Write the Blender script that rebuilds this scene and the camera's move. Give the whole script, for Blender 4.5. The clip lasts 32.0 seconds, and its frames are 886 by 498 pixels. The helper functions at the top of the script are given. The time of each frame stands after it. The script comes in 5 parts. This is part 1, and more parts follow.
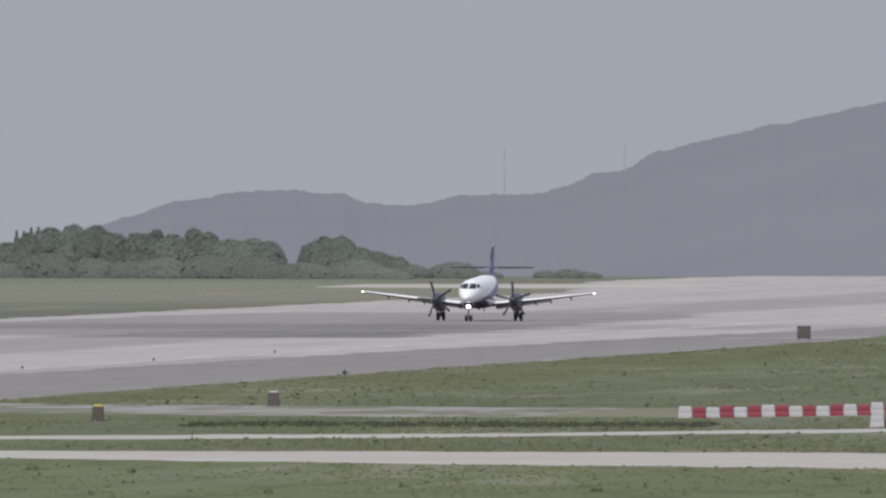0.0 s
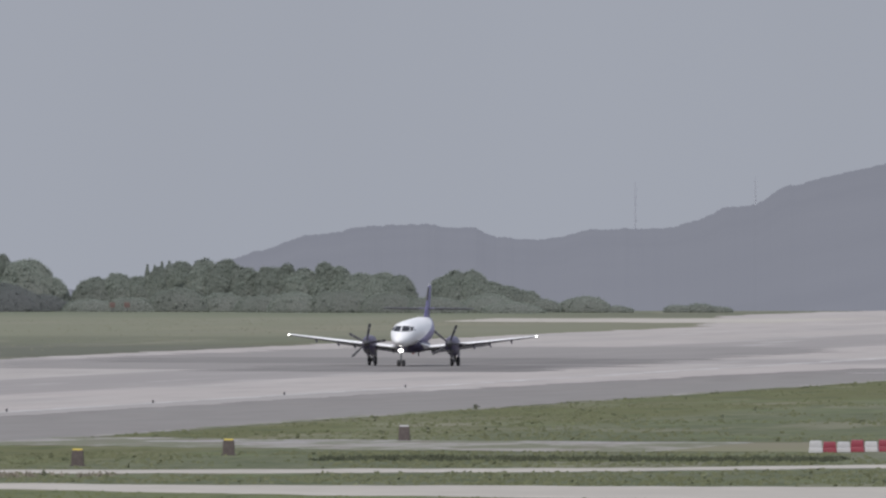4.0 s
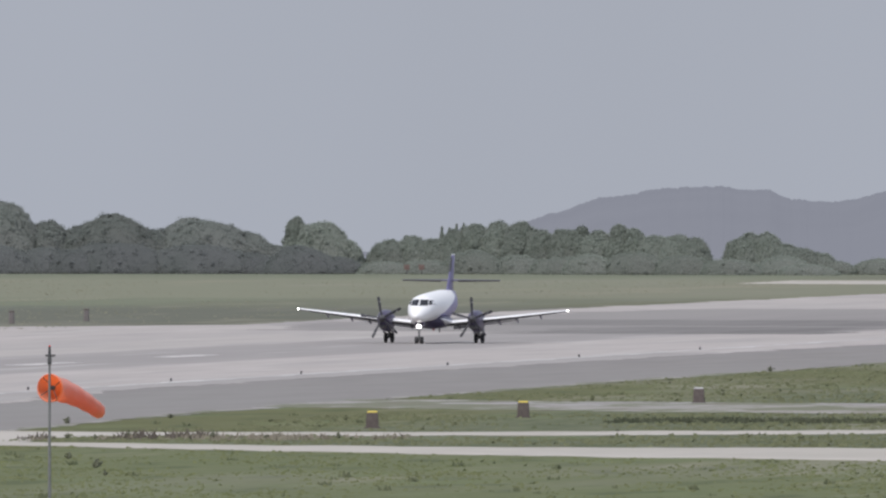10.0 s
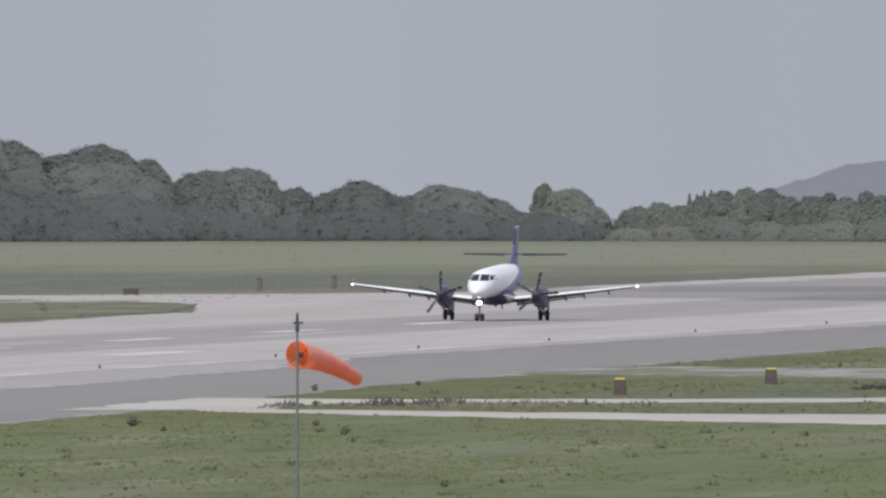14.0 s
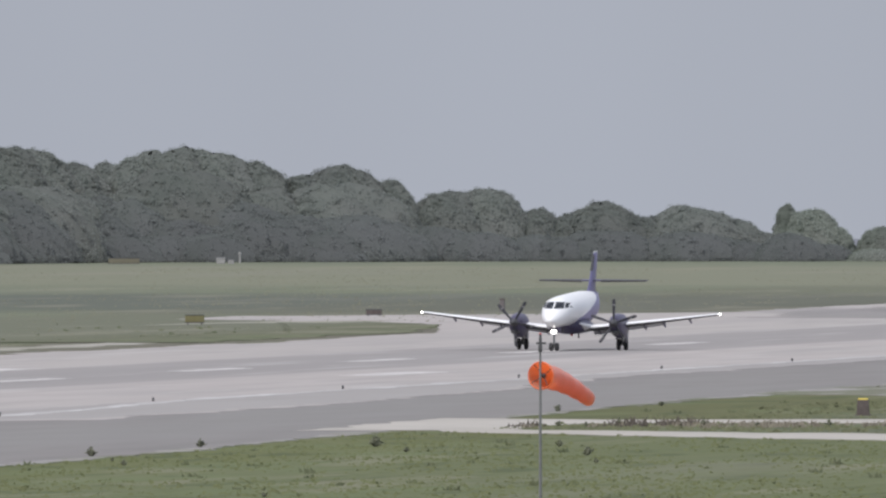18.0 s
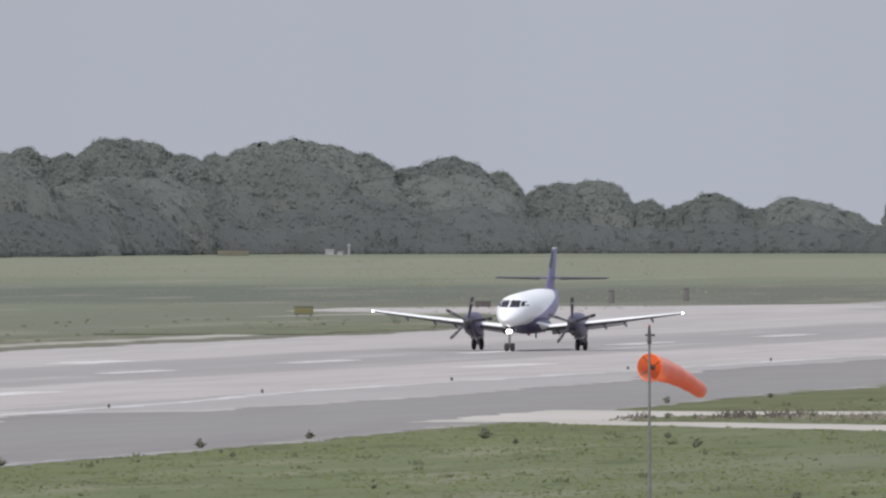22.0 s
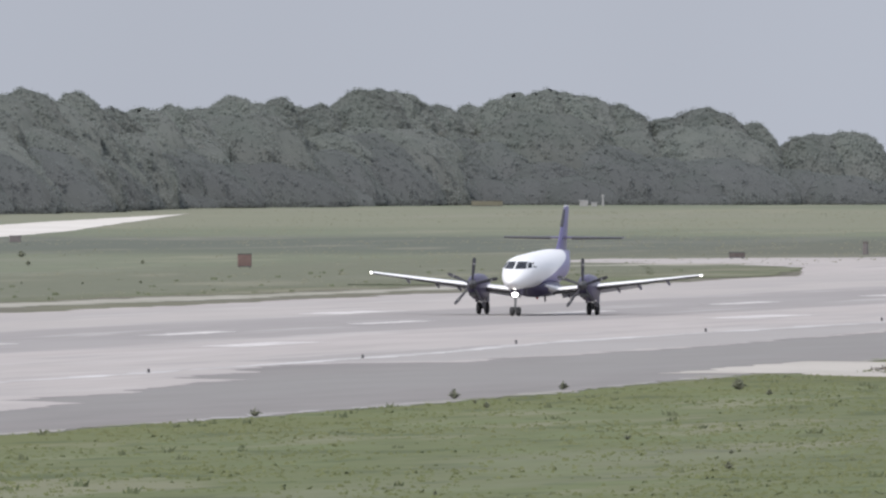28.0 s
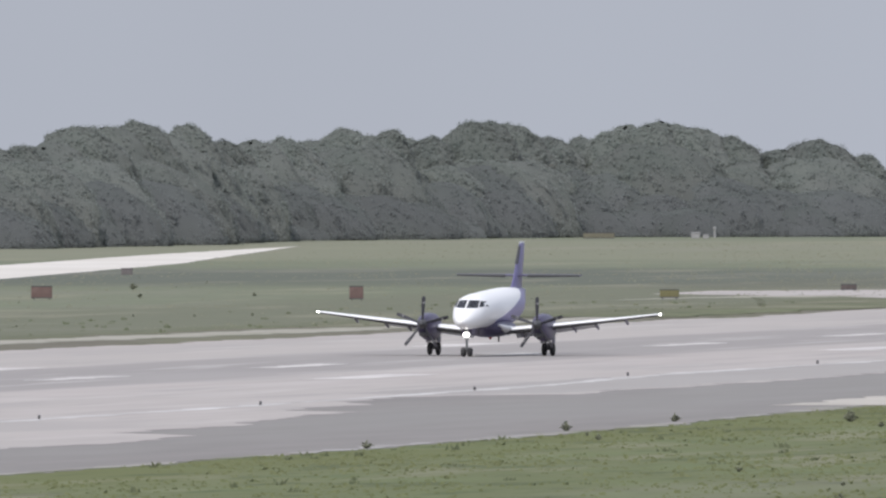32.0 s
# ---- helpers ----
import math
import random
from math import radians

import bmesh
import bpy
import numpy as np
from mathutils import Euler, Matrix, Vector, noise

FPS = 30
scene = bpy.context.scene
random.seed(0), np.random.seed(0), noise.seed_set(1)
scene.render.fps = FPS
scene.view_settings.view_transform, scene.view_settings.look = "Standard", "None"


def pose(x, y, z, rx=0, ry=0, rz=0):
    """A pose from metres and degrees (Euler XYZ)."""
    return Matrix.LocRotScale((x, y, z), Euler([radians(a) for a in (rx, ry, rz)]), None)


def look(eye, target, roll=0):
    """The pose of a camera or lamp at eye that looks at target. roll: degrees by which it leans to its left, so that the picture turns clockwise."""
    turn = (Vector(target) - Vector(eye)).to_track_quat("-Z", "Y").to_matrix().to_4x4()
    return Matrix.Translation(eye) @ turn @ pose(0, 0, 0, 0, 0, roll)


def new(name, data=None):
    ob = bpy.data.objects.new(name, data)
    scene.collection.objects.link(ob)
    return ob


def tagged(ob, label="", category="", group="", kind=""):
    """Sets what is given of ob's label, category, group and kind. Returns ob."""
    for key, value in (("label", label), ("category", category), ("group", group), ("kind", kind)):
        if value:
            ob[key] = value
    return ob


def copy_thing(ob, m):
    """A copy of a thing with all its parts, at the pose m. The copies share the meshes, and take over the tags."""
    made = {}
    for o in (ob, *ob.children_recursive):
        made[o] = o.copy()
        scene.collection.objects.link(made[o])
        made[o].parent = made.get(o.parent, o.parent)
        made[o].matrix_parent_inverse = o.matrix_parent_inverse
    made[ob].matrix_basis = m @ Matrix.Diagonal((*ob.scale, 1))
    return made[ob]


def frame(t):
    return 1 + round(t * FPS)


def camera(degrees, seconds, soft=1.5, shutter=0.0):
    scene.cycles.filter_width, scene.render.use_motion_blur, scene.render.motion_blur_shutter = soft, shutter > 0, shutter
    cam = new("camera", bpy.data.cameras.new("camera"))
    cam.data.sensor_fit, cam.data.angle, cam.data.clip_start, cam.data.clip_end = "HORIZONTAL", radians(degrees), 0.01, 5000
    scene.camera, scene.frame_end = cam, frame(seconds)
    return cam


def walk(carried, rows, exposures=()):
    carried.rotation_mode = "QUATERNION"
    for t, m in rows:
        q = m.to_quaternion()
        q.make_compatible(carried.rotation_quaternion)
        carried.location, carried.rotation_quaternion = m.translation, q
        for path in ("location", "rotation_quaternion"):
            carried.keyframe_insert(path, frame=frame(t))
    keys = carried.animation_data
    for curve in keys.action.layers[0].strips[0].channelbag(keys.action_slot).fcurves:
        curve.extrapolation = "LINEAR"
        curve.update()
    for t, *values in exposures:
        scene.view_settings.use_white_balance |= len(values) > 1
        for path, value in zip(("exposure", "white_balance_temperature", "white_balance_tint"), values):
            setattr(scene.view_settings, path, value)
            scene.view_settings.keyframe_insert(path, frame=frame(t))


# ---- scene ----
cam = camera(2.139, 32.0, soft=2.4)
EYE = (0.0, 0.0, 12.2)   # a viewing spot well above the flat airfield; +Y runs along the runway


def aim(yaw, pitch, roll):
    """The turn of the head on a fixed spot: degrees left of the runway's line, up, and lean."""
    return pose(*EYE, 90 + pitch, 0, yaw) @ pose(0, 0, 0, 0, 0, roll)


walk(cam, [(t, aim(a, b, c)) for t, a, b, c in (
    (0, 6.8115, -0.2026, 0.028), (0.5, 6.8179, -0.2105, -0.019), (1, 6.8520, -0.1829, -0.048), (1.5, 6.8987, -0.1732, -0.066), (2, 6.9412, -0.1184, 0.028),
    (2.5, 6.9394, -0.0858, 0.061), (3, 7.0033, -0.0205, 0.018), (3.5, 7.0653, -0.0726, 0.027), (5.5, 7.4071, -0.1883, 0.019), (6, 7.5119, -0.2259, -0.061),
    (6.5, 7.6020, -0.2274, 0.016), (7, 7.6556, -0.2906, -0.064), (7.5, 7.6452, -0.2995, 0.001), (8, 7.7347, -0.3133, -0.020), (8.5, 7.8854, -0.3270, -0.090),
    (9, 7.8733, -0.3301, -0.100), (9.5, 7.9201, -0.2632, -0.048), (10, 7.8385, -0.2120, 0.043), (10.5, 7.8561, -0.2404, -0.023), (11, 7.9697, -0.1878, 0.087),
    (11.5, 8.0687, -0.2200, 0.024), (12, 8.1369, -0.2444, 0.018), (12.5, 8.1807, -0.1738, 0.038), (13, 8.1922, -0.1930, 0.068), (13.5, 8.3531, -0.2602, -0.001),
    (14, 8.4363, -0.2919, -0.008), (14.5, 8.4932, -0.3363, 0.021), (15, 8.6752, -0.3377, 0.051), (15.5, 8.7412, -0.3269, -0.016), (17.5, 9.0164, -0.2589, 0.068),
    (18, 9.0230, -0.2424, -0.031), (18.5, 9.0354, -0.2378, 0.010), (19, 9.1074, -0.2979, -0.151), (19.5, 9.0737, -0.2225, -0.048), (20, 9.0288, -0.1540, 0.111),
    (20.5, 9.0798, -0.2219, 0.026), (21, 9.0928, -0.3354, -0.033), (21.5, 9.1637, -0.2742, -0.012), (22, 9.2864, -0.2620, -0.017), (22.5, 9.3990, -0.2694, 0.020),
    (23, 9.4565, -0.2511, -0.037), (23.5, 9.5450, -0.2586, 0.003), (24, 9.6461, -0.3732, -0.072), (24.5, 9.6278, -0.4267, 0.076), (25, 9.7448, -0.4160, 0.026),
    (25.5, 9.8320, -0.3794, -0.055), (27.5, 9.8899, -0.3453, -0.022), (28, 9.8997, -0.3810, 0.064), (28.5, 9.9171, -0.2879, -0.023), (29, 9.9401, -0.2163, 0.061),
    (29.5, 9.9962, -0.2637, -0.016), (30, 10.0670, -0.2903, 0.014), (30.5, 10.1320, -0.3084, 0.012), (31, 10.1143, -0.3573, 0.004), (31.5, 10.1530, -0.3426, 0.024),
    (32, 10.1695, -0.3034, 0.014),
)], exposures=tuple((t, e, 6450, 12) for t, e in (
    (0, 0.08), (1, 0.12), (2, 0.07), (3, 0.03), (6, 0.10), (9, 0.25), (10, 0.20), (11, 0.16), (13, 0.10), (15, 0.25), (17, 0.22), (19, 0.23), (20, 0.17), (21, 0.24), (22, 0.30), (23, 0.27), (24, 0.34), (25, 0.38), (28, 0.42), (29, 0.30), (30, 0.37), (32, 0.37))))

# ---- light ----
SUN_DIR = Vector((-0.24, -0.62, 0.72)).normalized()
SUN_EL = math.asin(SUN_DIR.z)
world = bpy.data.worlds.new("world")
scene.world = world
world.use_nodes = True
wn, wl = world.node_tree.nodes, world.node_tree.links
wn.clear()
w_out, w_bg = wn.new("ShaderNodeOutputWorld"), wn.new("ShaderNodeBackground")
w_tc, w_sep, w_max, w_comb = (wn.new("ShaderNodeTexCoord"), wn.new("ShaderNodeSeparateXYZ"), wn.new("ShaderNodeMath"),
                              wn.new("ShaderNodeCombineXYZ"))
w_max.operation, w_max.inputs[1].default_value = "MAXIMUM", 0.02
wl.new(w_tc.outputs["Generated"], w_sep.inputs[0])
wl.new(w_sep.outputs["X"], w_comb.inputs["X"])
wl.new(w_sep.outputs["Y"], w_comb.inputs["Y"])
wl.new(w_sep.outputs["Z"], w_max.inputs[0])
wl.new(w_max.outputs[0], w_comb.inputs["Z"])
w_sky = wn.new("ShaderNodeTexSky")
w_sky.sky_type, w_sky.sun_disc = "NISHITA", False
w_sky.sun_elevation, w_sky.sun_rotation = SUN_EL, math.atan2(SUN_DIR.x, SUN_DIR.y)
w_sky.air_density, w_sky.dust_density = 1.2, 3.0
wl.new(w_comb.outputs[0], w_sky.inputs["Vector"])
# thin high cloud veils the blue: a grey layer with faint broad mottling
w_noise, w_ramp = wn.new("ShaderNodeTexNoise"), wn.new("ShaderNodeValToRGB")
w_noise.inputs["Scale"].default_value, w_noise.inputs["Detail"].default_value = 26.0, 3.0
wl.new(w_comb.outputs[0], w_noise.inputs["Vector"])
wl.new(w_noise.outputs["Fac"], w_ramp.inputs[0])
w_ramp.color_ramp.elements[0].position, w_ramp.color_ramp.elements[1].position = 0.3, 0.7
w_ramp.color_ramp.elements[0].color = (3.52, 3.80, 4.38, 1)
w_ramp.color_ramp.elements[1].color = (3.92, 4.25, 4.90, 1)
w_mix = wn.new("ShaderNodeMixRGB")
w_mix.inputs[0].default_value = 0.85
wl.new(w_sky.outputs[0], w_mix.inputs[1])
wl.new(w_ramp.outputs[0], w_mix.inputs[2])
# a veiled sky is brighter overhead than along the horizon
w_up, w_gain = wn.new("ShaderNodeMapRange"), wn.new("ShaderNodeMixRGB")
w_up.inputs["From Min"].default_value, w_up.inputs["From Max"].default_value = 0.05, 0.7
w_up.inputs["To Min"].default_value, w_up.inputs["To Max"].default_value = 1.0, 1.6
wl.new(w_sep.outputs["Z"], w_up.inputs["Value"])
w_gain.blend_type, w_gain.inputs[0].default_value = "MULTIPLY", 1.0
wl.new(w_mix.outputs[0], w_gain.inputs[1])
wl.new(w_up.outputs[0], w_gain.inputs[2])
wl.new(w_gain.outputs[0], w_bg.inputs["Color"])
w_bg.inputs["Strength"].default_value = 0.10
wl.new(w_bg.outputs[0], w_out.inputs["Surface"])

sun_data = bpy.data.lights.new("sun", "SUN")
sun_data.energy, sun_data.angle, sun_data.color = 1.95, radians(12.0), (1.0, 0.96, 0.90)
sun = new("sun", sun_data)
sun.matrix_world = look((0, 0, 200), Vector((0, 0, 200)) - SUN_DIR)


# ---- materials ----
def shade(name, a, b, scale=1.0, rough=0.8, metal=0.0, bump=0.0, fine=None, stretch=(1, 1, 1), third=None, big=0.05, island=0.0, spec=0.5,
          through_light=0.0, mix=0.6):
    """A two-scale procedural surface: colours a and b mixed by fine and broad noise, third added by the broad one."""
    m = bpy.data.materials.new(name)
    m.use_nodes = True
    n, l = m.node_tree.nodes, m.node_tree.links
    p = n["Principled BSDF"]
    p.inputs["Roughness"].default_value, p.inputs["Metallic"].default_value = rough, metal
    tc, mp = n.new("ShaderNodeTexCoord"), n.new("ShaderNodeMapping")
    mp.inputs["Scale"].default_value = stretch
    l.new(tc.outputs["Object"], mp.inputs["Vector"])
    n1, n2 = n.new("ShaderNodeTexNoise"), n.new("ShaderNodeTexNoise")
    n1.inputs["Scale"].default_value, n1.inputs["Detail"].default_value = scale, 5.0
    n2.inputs["Scale"].default_value, n2.inputs["Detail"].default_value = scale * big, 4.0
    for node in (n1, n2):
        l.new(mp.outputs[0], node.inputs["Vector"])
    r1, r2 = n.new("ShaderNodeMapRange"), n.new("ShaderNodeMapRange")
    for r, src in ((r1, n1), (r2, n2)):
        r.inputs["From Min"].default_value, r.inputs["From Max"].default_value = 0.35, 0.65
        l.new(src.outputs["Fac"], r.inputs["Value"])
    m1, m2 = n.new("ShaderNodeMixRGB"), n.new("ShaderNodeMixRGB")
    m1.inputs[1].default_value, m1.inputs[2].default_value = (*a, 1), (*b, 1)
    l.new(r1.outputs[0], m1.inputs[0])
    l.new(m1.outputs[0], m2.inputs[1])
    m2.inputs[2].default_value = (*(third or b), 1)
    half = n.new("ShaderNodeMath")
    half.operation, half.inputs[1].default_value = "MULTIPLY", mix
    l.new(r2.outputs[0], half.inputs[0])
    l.new(half.outputs[0], m2.inputs[0])
    out = m2.outputs[0]
    if island:
        geo, hsv, vr = n.new("ShaderNodeNewGeometry"), n.new("ShaderNodeHueSaturation"), n.new("ShaderNodeMapRange")
        vr.inputs["To Min"].default_value, vr.inputs["To Max"].default_value = 1 - island, 1 + island
        l.new(geo.outputs["Random Per Island"], vr.inputs["Value"])
        l.new(vr.outputs[0], hsv.inputs["Value"])
        l.new(out, hsv.inputs["Color"])
        out = hsv.outputs[0]
    l.new(out, p.inputs["Base Color"])
    if bump:
        bp = n.new("ShaderNodeBump")
        bp.inputs["Strength"].default_value = bump
        l.new(n1.outputs["Fac"], bp.inputs["Height"])
        l.new(bp.outputs[0], p.inputs["Normal"])
    p.inputs["Specular IOR Level"].default_value = spec
    if through_light:
        tr, ms = n.new("ShaderNodeBsdfTranslucent"), n.new("ShaderNodeMixShader")
        l.new(out, tr.inputs["Color"])
        ms.inputs[0].default_value = through_light
        l.new(p.outputs[0], ms.inputs[1])
        l.new(tr.outputs[0], ms.inputs[2])
        l.new(ms.outputs[0], n["Material Output"].inputs["Surface"])
    return m


def glowing(name, colour, strength):
    m = bpy.data.materials.new(name)
    m.use_nodes = True
    p = m.node_tree.nodes["Principled BSDF"]
    p.inputs["Base Color"].default_value = p.inputs["Emission Color"].default_value = (*colour, 1)
    p.inputs["Emission Strength"].default_value = strength
    return m


def banded(m, lo, hi, colour, wobble=60.0, amount=0.7, axis="Y"):
    """Lays a broad strip of another colour over a ground material, between two distances, with a wandering edge."""
    n, l = m.node_tree.nodes, m.node_tree.links
    p = n["Principled BSDF"]
    old = p.inputs["Base Color"].links[0].from_socket
    tc, sep, nz, add = n.new("ShaderNodeTexCoord"), n.new("ShaderNodeSeparateXYZ"), n.new("ShaderNodeTexNoise"), n.new("ShaderNodeMath")
    l.new(tc.outputs["Object"], sep.inputs[0])
    l.new(tc.outputs["Object"], nz.inputs["Vector"])
    nz.inputs["Scale"].default_value, nz.inputs["Detail"].default_value = 0.02, 6.0
    add.operation, add.inputs[1].default_value = "MULTIPLY_ADD", wobble * 2
    l.new(nz.outputs["Fac"], add.inputs[0])
    l.new(sep.outputs[axis], add.inputs[2])
    a, b, mul, mix = n.new("ShaderNodeMapRange"), n.new("ShaderNodeMapRange"), n.new("ShaderNodeMath"), n.new("ShaderNodeMixRGB")
    edge = max(wobble * 0.8, 0.5)
    for r, at, sign in ((a, lo + wobble, 1), (b, hi + wobble, -1)):
        r.interpolation_type = "SMOOTHSTEP"
        r.inputs["From Min"].default_value, r.inputs["From Max"].default_value = at - sign * edge, at + sign * edge
        l.new(add.outputs[0], r.inputs["Value"])
    mul.operation = "MULTIPLY"
    l.new(a.outputs[0], mul.inputs[0])
    l.new(b.outputs[0], mul.inputs[1])
    amt = n.new("ShaderNodeMath")
    amt.operation, amt.inputs[1].default_value = "MULTIPLY", amount
    l.new(mul.outputs[0], amt.inputs[0])
    l.new(amt.outputs[0], mix.inputs[0])
    l.new(old, mix.inputs[1])
    mix.inputs[2].default_value = (*colour, 1)
    l.new(mix.outputs[0], p.inputs["Base Color"])
    return m


def mottled(m, colour, scale, stretch, lo, hi, amount, shift=0.0):
    """Lays soft patches of another colour over a ground material."""
    n, l = m.node_tree.nodes, m.node_tree.links
    p = n["Principled BSDF"]
    old = p.inputs["Base Color"].links[0].from_socket
    tc, mp, nz, mr, mix = n.new("ShaderNodeTexCoord"), n.new("ShaderNodeMapping"), n.new("ShaderNodeTexNoise"), n.new("ShaderNodeMapRange"), n.new("ShaderNodeMixRGB")
    mp.inputs["Scale"].default_value, mp.inputs["Location"].default_value = stretch, (shift, shift * 0.7, shift)
    nz.inputs["Scale"].default_value, nz.inputs["Detail"].default_value, nz.inputs["Roughness"].default_value = scale, 5.0, 0.6
    l.new(tc.outputs["Object"], mp.inputs["Vector"])
    l.new(mp.outputs[0], nz.inputs["Vector"])
    mr.interpolation_type = "SMOOTHSTEP"
    mr.inputs["From Min"].default_value, mr.inputs["From Max"].default_value, mr.inputs["To Max"].default_value = lo, hi, amount
    l.new(nz.outputs["Fac"], mr.inputs["Value"])
    l.new(mr.outputs[0], mix.inputs[0])
    l.new(old, mix.inputs[1])
    mix.inputs[2].default_value = (*colour, 1)
    l.new(mix.outputs[0], p.inputs["Base Color"])
    return m


M_GRASS = shade("grass", (0.104, 0.119, 0.067), (0.153, 0.164, 0.102), 0.9, 0.95, third=(0.163, 0.171, 0.113), big=0.05, stretch=(1, 0.11, 1), bump=0.2, spec=0.05, mix=0.75)
mottled(M_GRASS, (0.074, 0.085, 0.054), 1.1, (1, 0.16, 1), 0.50, 0.64, 0.55, 3.0)          # shade at the roots between the tussocks, painted in as dark mottling
mottled(M_GRASS, (0.214, 0.213, 0.145), 1.4, (1, 0.14, 1), 0.54, 0.66, 0.45, 19.0)         # dead straw
# cloud shadow put into the colour: grass darker on the +X side
banded(M_GRASS, -148, 200, (0.102, 0.118, 0.074), 5, 0.45, "X")
banded(M_GRASS, -169, -153, (0.123, 0.127, 0.060), 3, 0.75, "X")
mottled(M_GRASS, (0.171, 0.159, 0.116), 0.22, (1, 0.30, 1), 0.52, 0.70, 0.20)            # dry patches
banded(M_GRASS, 400, 990, (0.144, 0.163, 0.076), 12, 0.55)                              # distance haze put into the colour: the near field stays greener
mottled(M_GRASS, (0.086, 0.102, 0.057), 0.35, (1, 0.22, 1), 0.52, 0.66, 0.75, 31.0)      # dense dark growth
mottled(M_GRASS, (0.144, 0.172, 0.089), 0.16, (1, 0.35, 1), 0.50, 0.66, 0.60, 77.0)      # fresh green
banded(M_GRASS, -700, -264, (0.188, 0.204, 0.155), 6, 0.6, "X")
banded(M_GRASS, 1770, 1960, (0.112, 0.121, 0.106), 45, 0.75)
banded(M_GRASS, 1735, 1790, (0.112, 0.120, 0.100), 22, 0.45)
banded(M_GRASS, -300, -255, (0.142, 0.140, 0.108), 8, 0.45, "X")
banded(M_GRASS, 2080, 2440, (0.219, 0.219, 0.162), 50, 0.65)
mottled(M_GRASS, (0.255, 0.241, 0.183), 0.30, (0.35, 0.05, 1), 0.55, 0.66, 0.45, 55.0)     # bleached streaks
mottled(M_GRASS, (0.245, 0.231, 0.198), 0.05, (1, 0.16, 1), 0.53, 0.68, 0.25, 12.0)
# duller than the near bunches, with some distance haze in their colour
M_TUSSOCK_VERGE = shade("verge_tussock", (0.142, 0.160, 0.091), (0.183, 0.196, 0.118), 0.4, 0.9, island=0.14, third=(0.185, 0.195, 0.122), big=0.05, spec=0.0, through_light=0.15)
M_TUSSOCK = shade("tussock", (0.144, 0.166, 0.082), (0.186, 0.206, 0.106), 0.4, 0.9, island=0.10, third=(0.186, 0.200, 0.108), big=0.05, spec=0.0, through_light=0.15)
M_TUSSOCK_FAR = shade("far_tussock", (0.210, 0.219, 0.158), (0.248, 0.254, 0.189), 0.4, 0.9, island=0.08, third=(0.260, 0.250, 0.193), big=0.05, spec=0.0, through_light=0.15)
M_TUFT = shade("dark_tuft", (0.114, 0.136, 0.079), (0.145, 0.165, 0.099), 0.4, 0.9, island=0.22, third=(0.132, 0.138, 0.088), spec=0.0, through_light=0.15)
M_WEED = shade("weed", (0.209, 0.222, 0.163), (0.275, 0.285, 0.210), 2.0, 0.9, island=0.2, spec=0.0, through_light=0.45)
M_SEDGE = shade("sedge", (0.190, 0.176, 0.138), (0.252, 0.230, 0.186), 1.0, 0.9, island=0.25, spec=0.0, through_light=0.15)
M_BRUSH = shade("dry_brush", (0.098, 0.088, 0.076), (0.140, 0.124, 0.108), 1.0, 0.9, island=0.25, spec=0.0, through_light=0.15)
M_DITCH = shade("ditch_sedge", (0.060, 0.072, 0.048), (0.090, 0.098, 0.068), 1.0, 0.9, island=0.2, spec=0.0, through_light=0.1)
M_RUNWAY = shade("runway_concrete", (0.374, 0.341, 0.324), (0.420, 0.385, 0.367), 0.30, 0.75, third=(0.388, 0.364, 0.340), big=0.12, stretch=(1, 0.10, 1), bump=0.1, spec=0.08, mix=0.5)
for lo, hi, tone, edge, amount in ((-227.8, -209.8, 0.76, 1.3, 0.85), (-223.5, -213.5, 0.74, 1.5, 0.35), (-245.0, -239.5, 0.86, 1.6, 0.3)):
    banded(M_RUNWAY, lo, hi, (0.372 * tone, 0.350 * tone, 0.338 * tone), edge, amount, "X")      # tyre marks and worn lanes along the runway
banded(M_RUNWAY, 1748, 1800, (0.270, 0.256, 0.250), 14, 0.7)                                # a darker repaved stretch across it
mottled(M_RUNWAY, (0.330, 0.312, 0.300), 0.12, (1, 0.14, 1), 0.50, 0.66, 0.55, 9.0)
mottled(M_RUNWAY, (0.470, 0.445, 0.425), 0.35, (1, 0.05, 1), 0.54, 0.68, 0.5, 21.0)      # bleached streaks
mottled(M_RUNWAY, (0.300, 0.285, 0.275), 0.45, (1, 0.05, 1), 0.55, 0.70, 0.5, 63.0)      # grimy streaks
M_MARGIN = shade("runway_margin", (0.300, 0.284, 0.272), (0.335, 0.318, 0.305), 0.30, 0.8, third=(0.36, 0.34, 0.325), big=0.12, stretch=(1, 0.10, 1), bump=0.1, spec=0.06)
M_REPAVED = shade("repaved_concrete", (0.228, 0.215, 0.209), (0.268, 0.252, 0.244), 0.30, 0.8, third=(0.282, 0.267, 0.255), big=0.12, stretch=(1, 0.06, 1), bump=0.1, spec=0.06, mix=0.8)
M_SEAM = shade("tarred_seam", (0.166, 0.158, 0.154), (0.216, 0.205, 0.200), 0.30, 0.85, third=(0.235, 0.225, 0.216), big=0.12, stretch=(1, 0.06, 1), bump=0.1, spec=0.05)
M_ASPHALT = shade("grey_asphalt", (0.214, 0.200, 0.193), (0.246, 0.231, 0.222), 0.4, 0.85, third=(0.253, 0.246, 0.234), big=0.12, stretch=(1, 0.12, 1), bump=0.1, spec=0.05)
M_TRACK = shade("pale_concrete", (0.408, 0.384, 0.349), (0.490, 0.460, 0.417), 0.4, 0.85, third=(0.367, 0.343, 0.301), big=0.1, bump=0.1, spec=0.05)
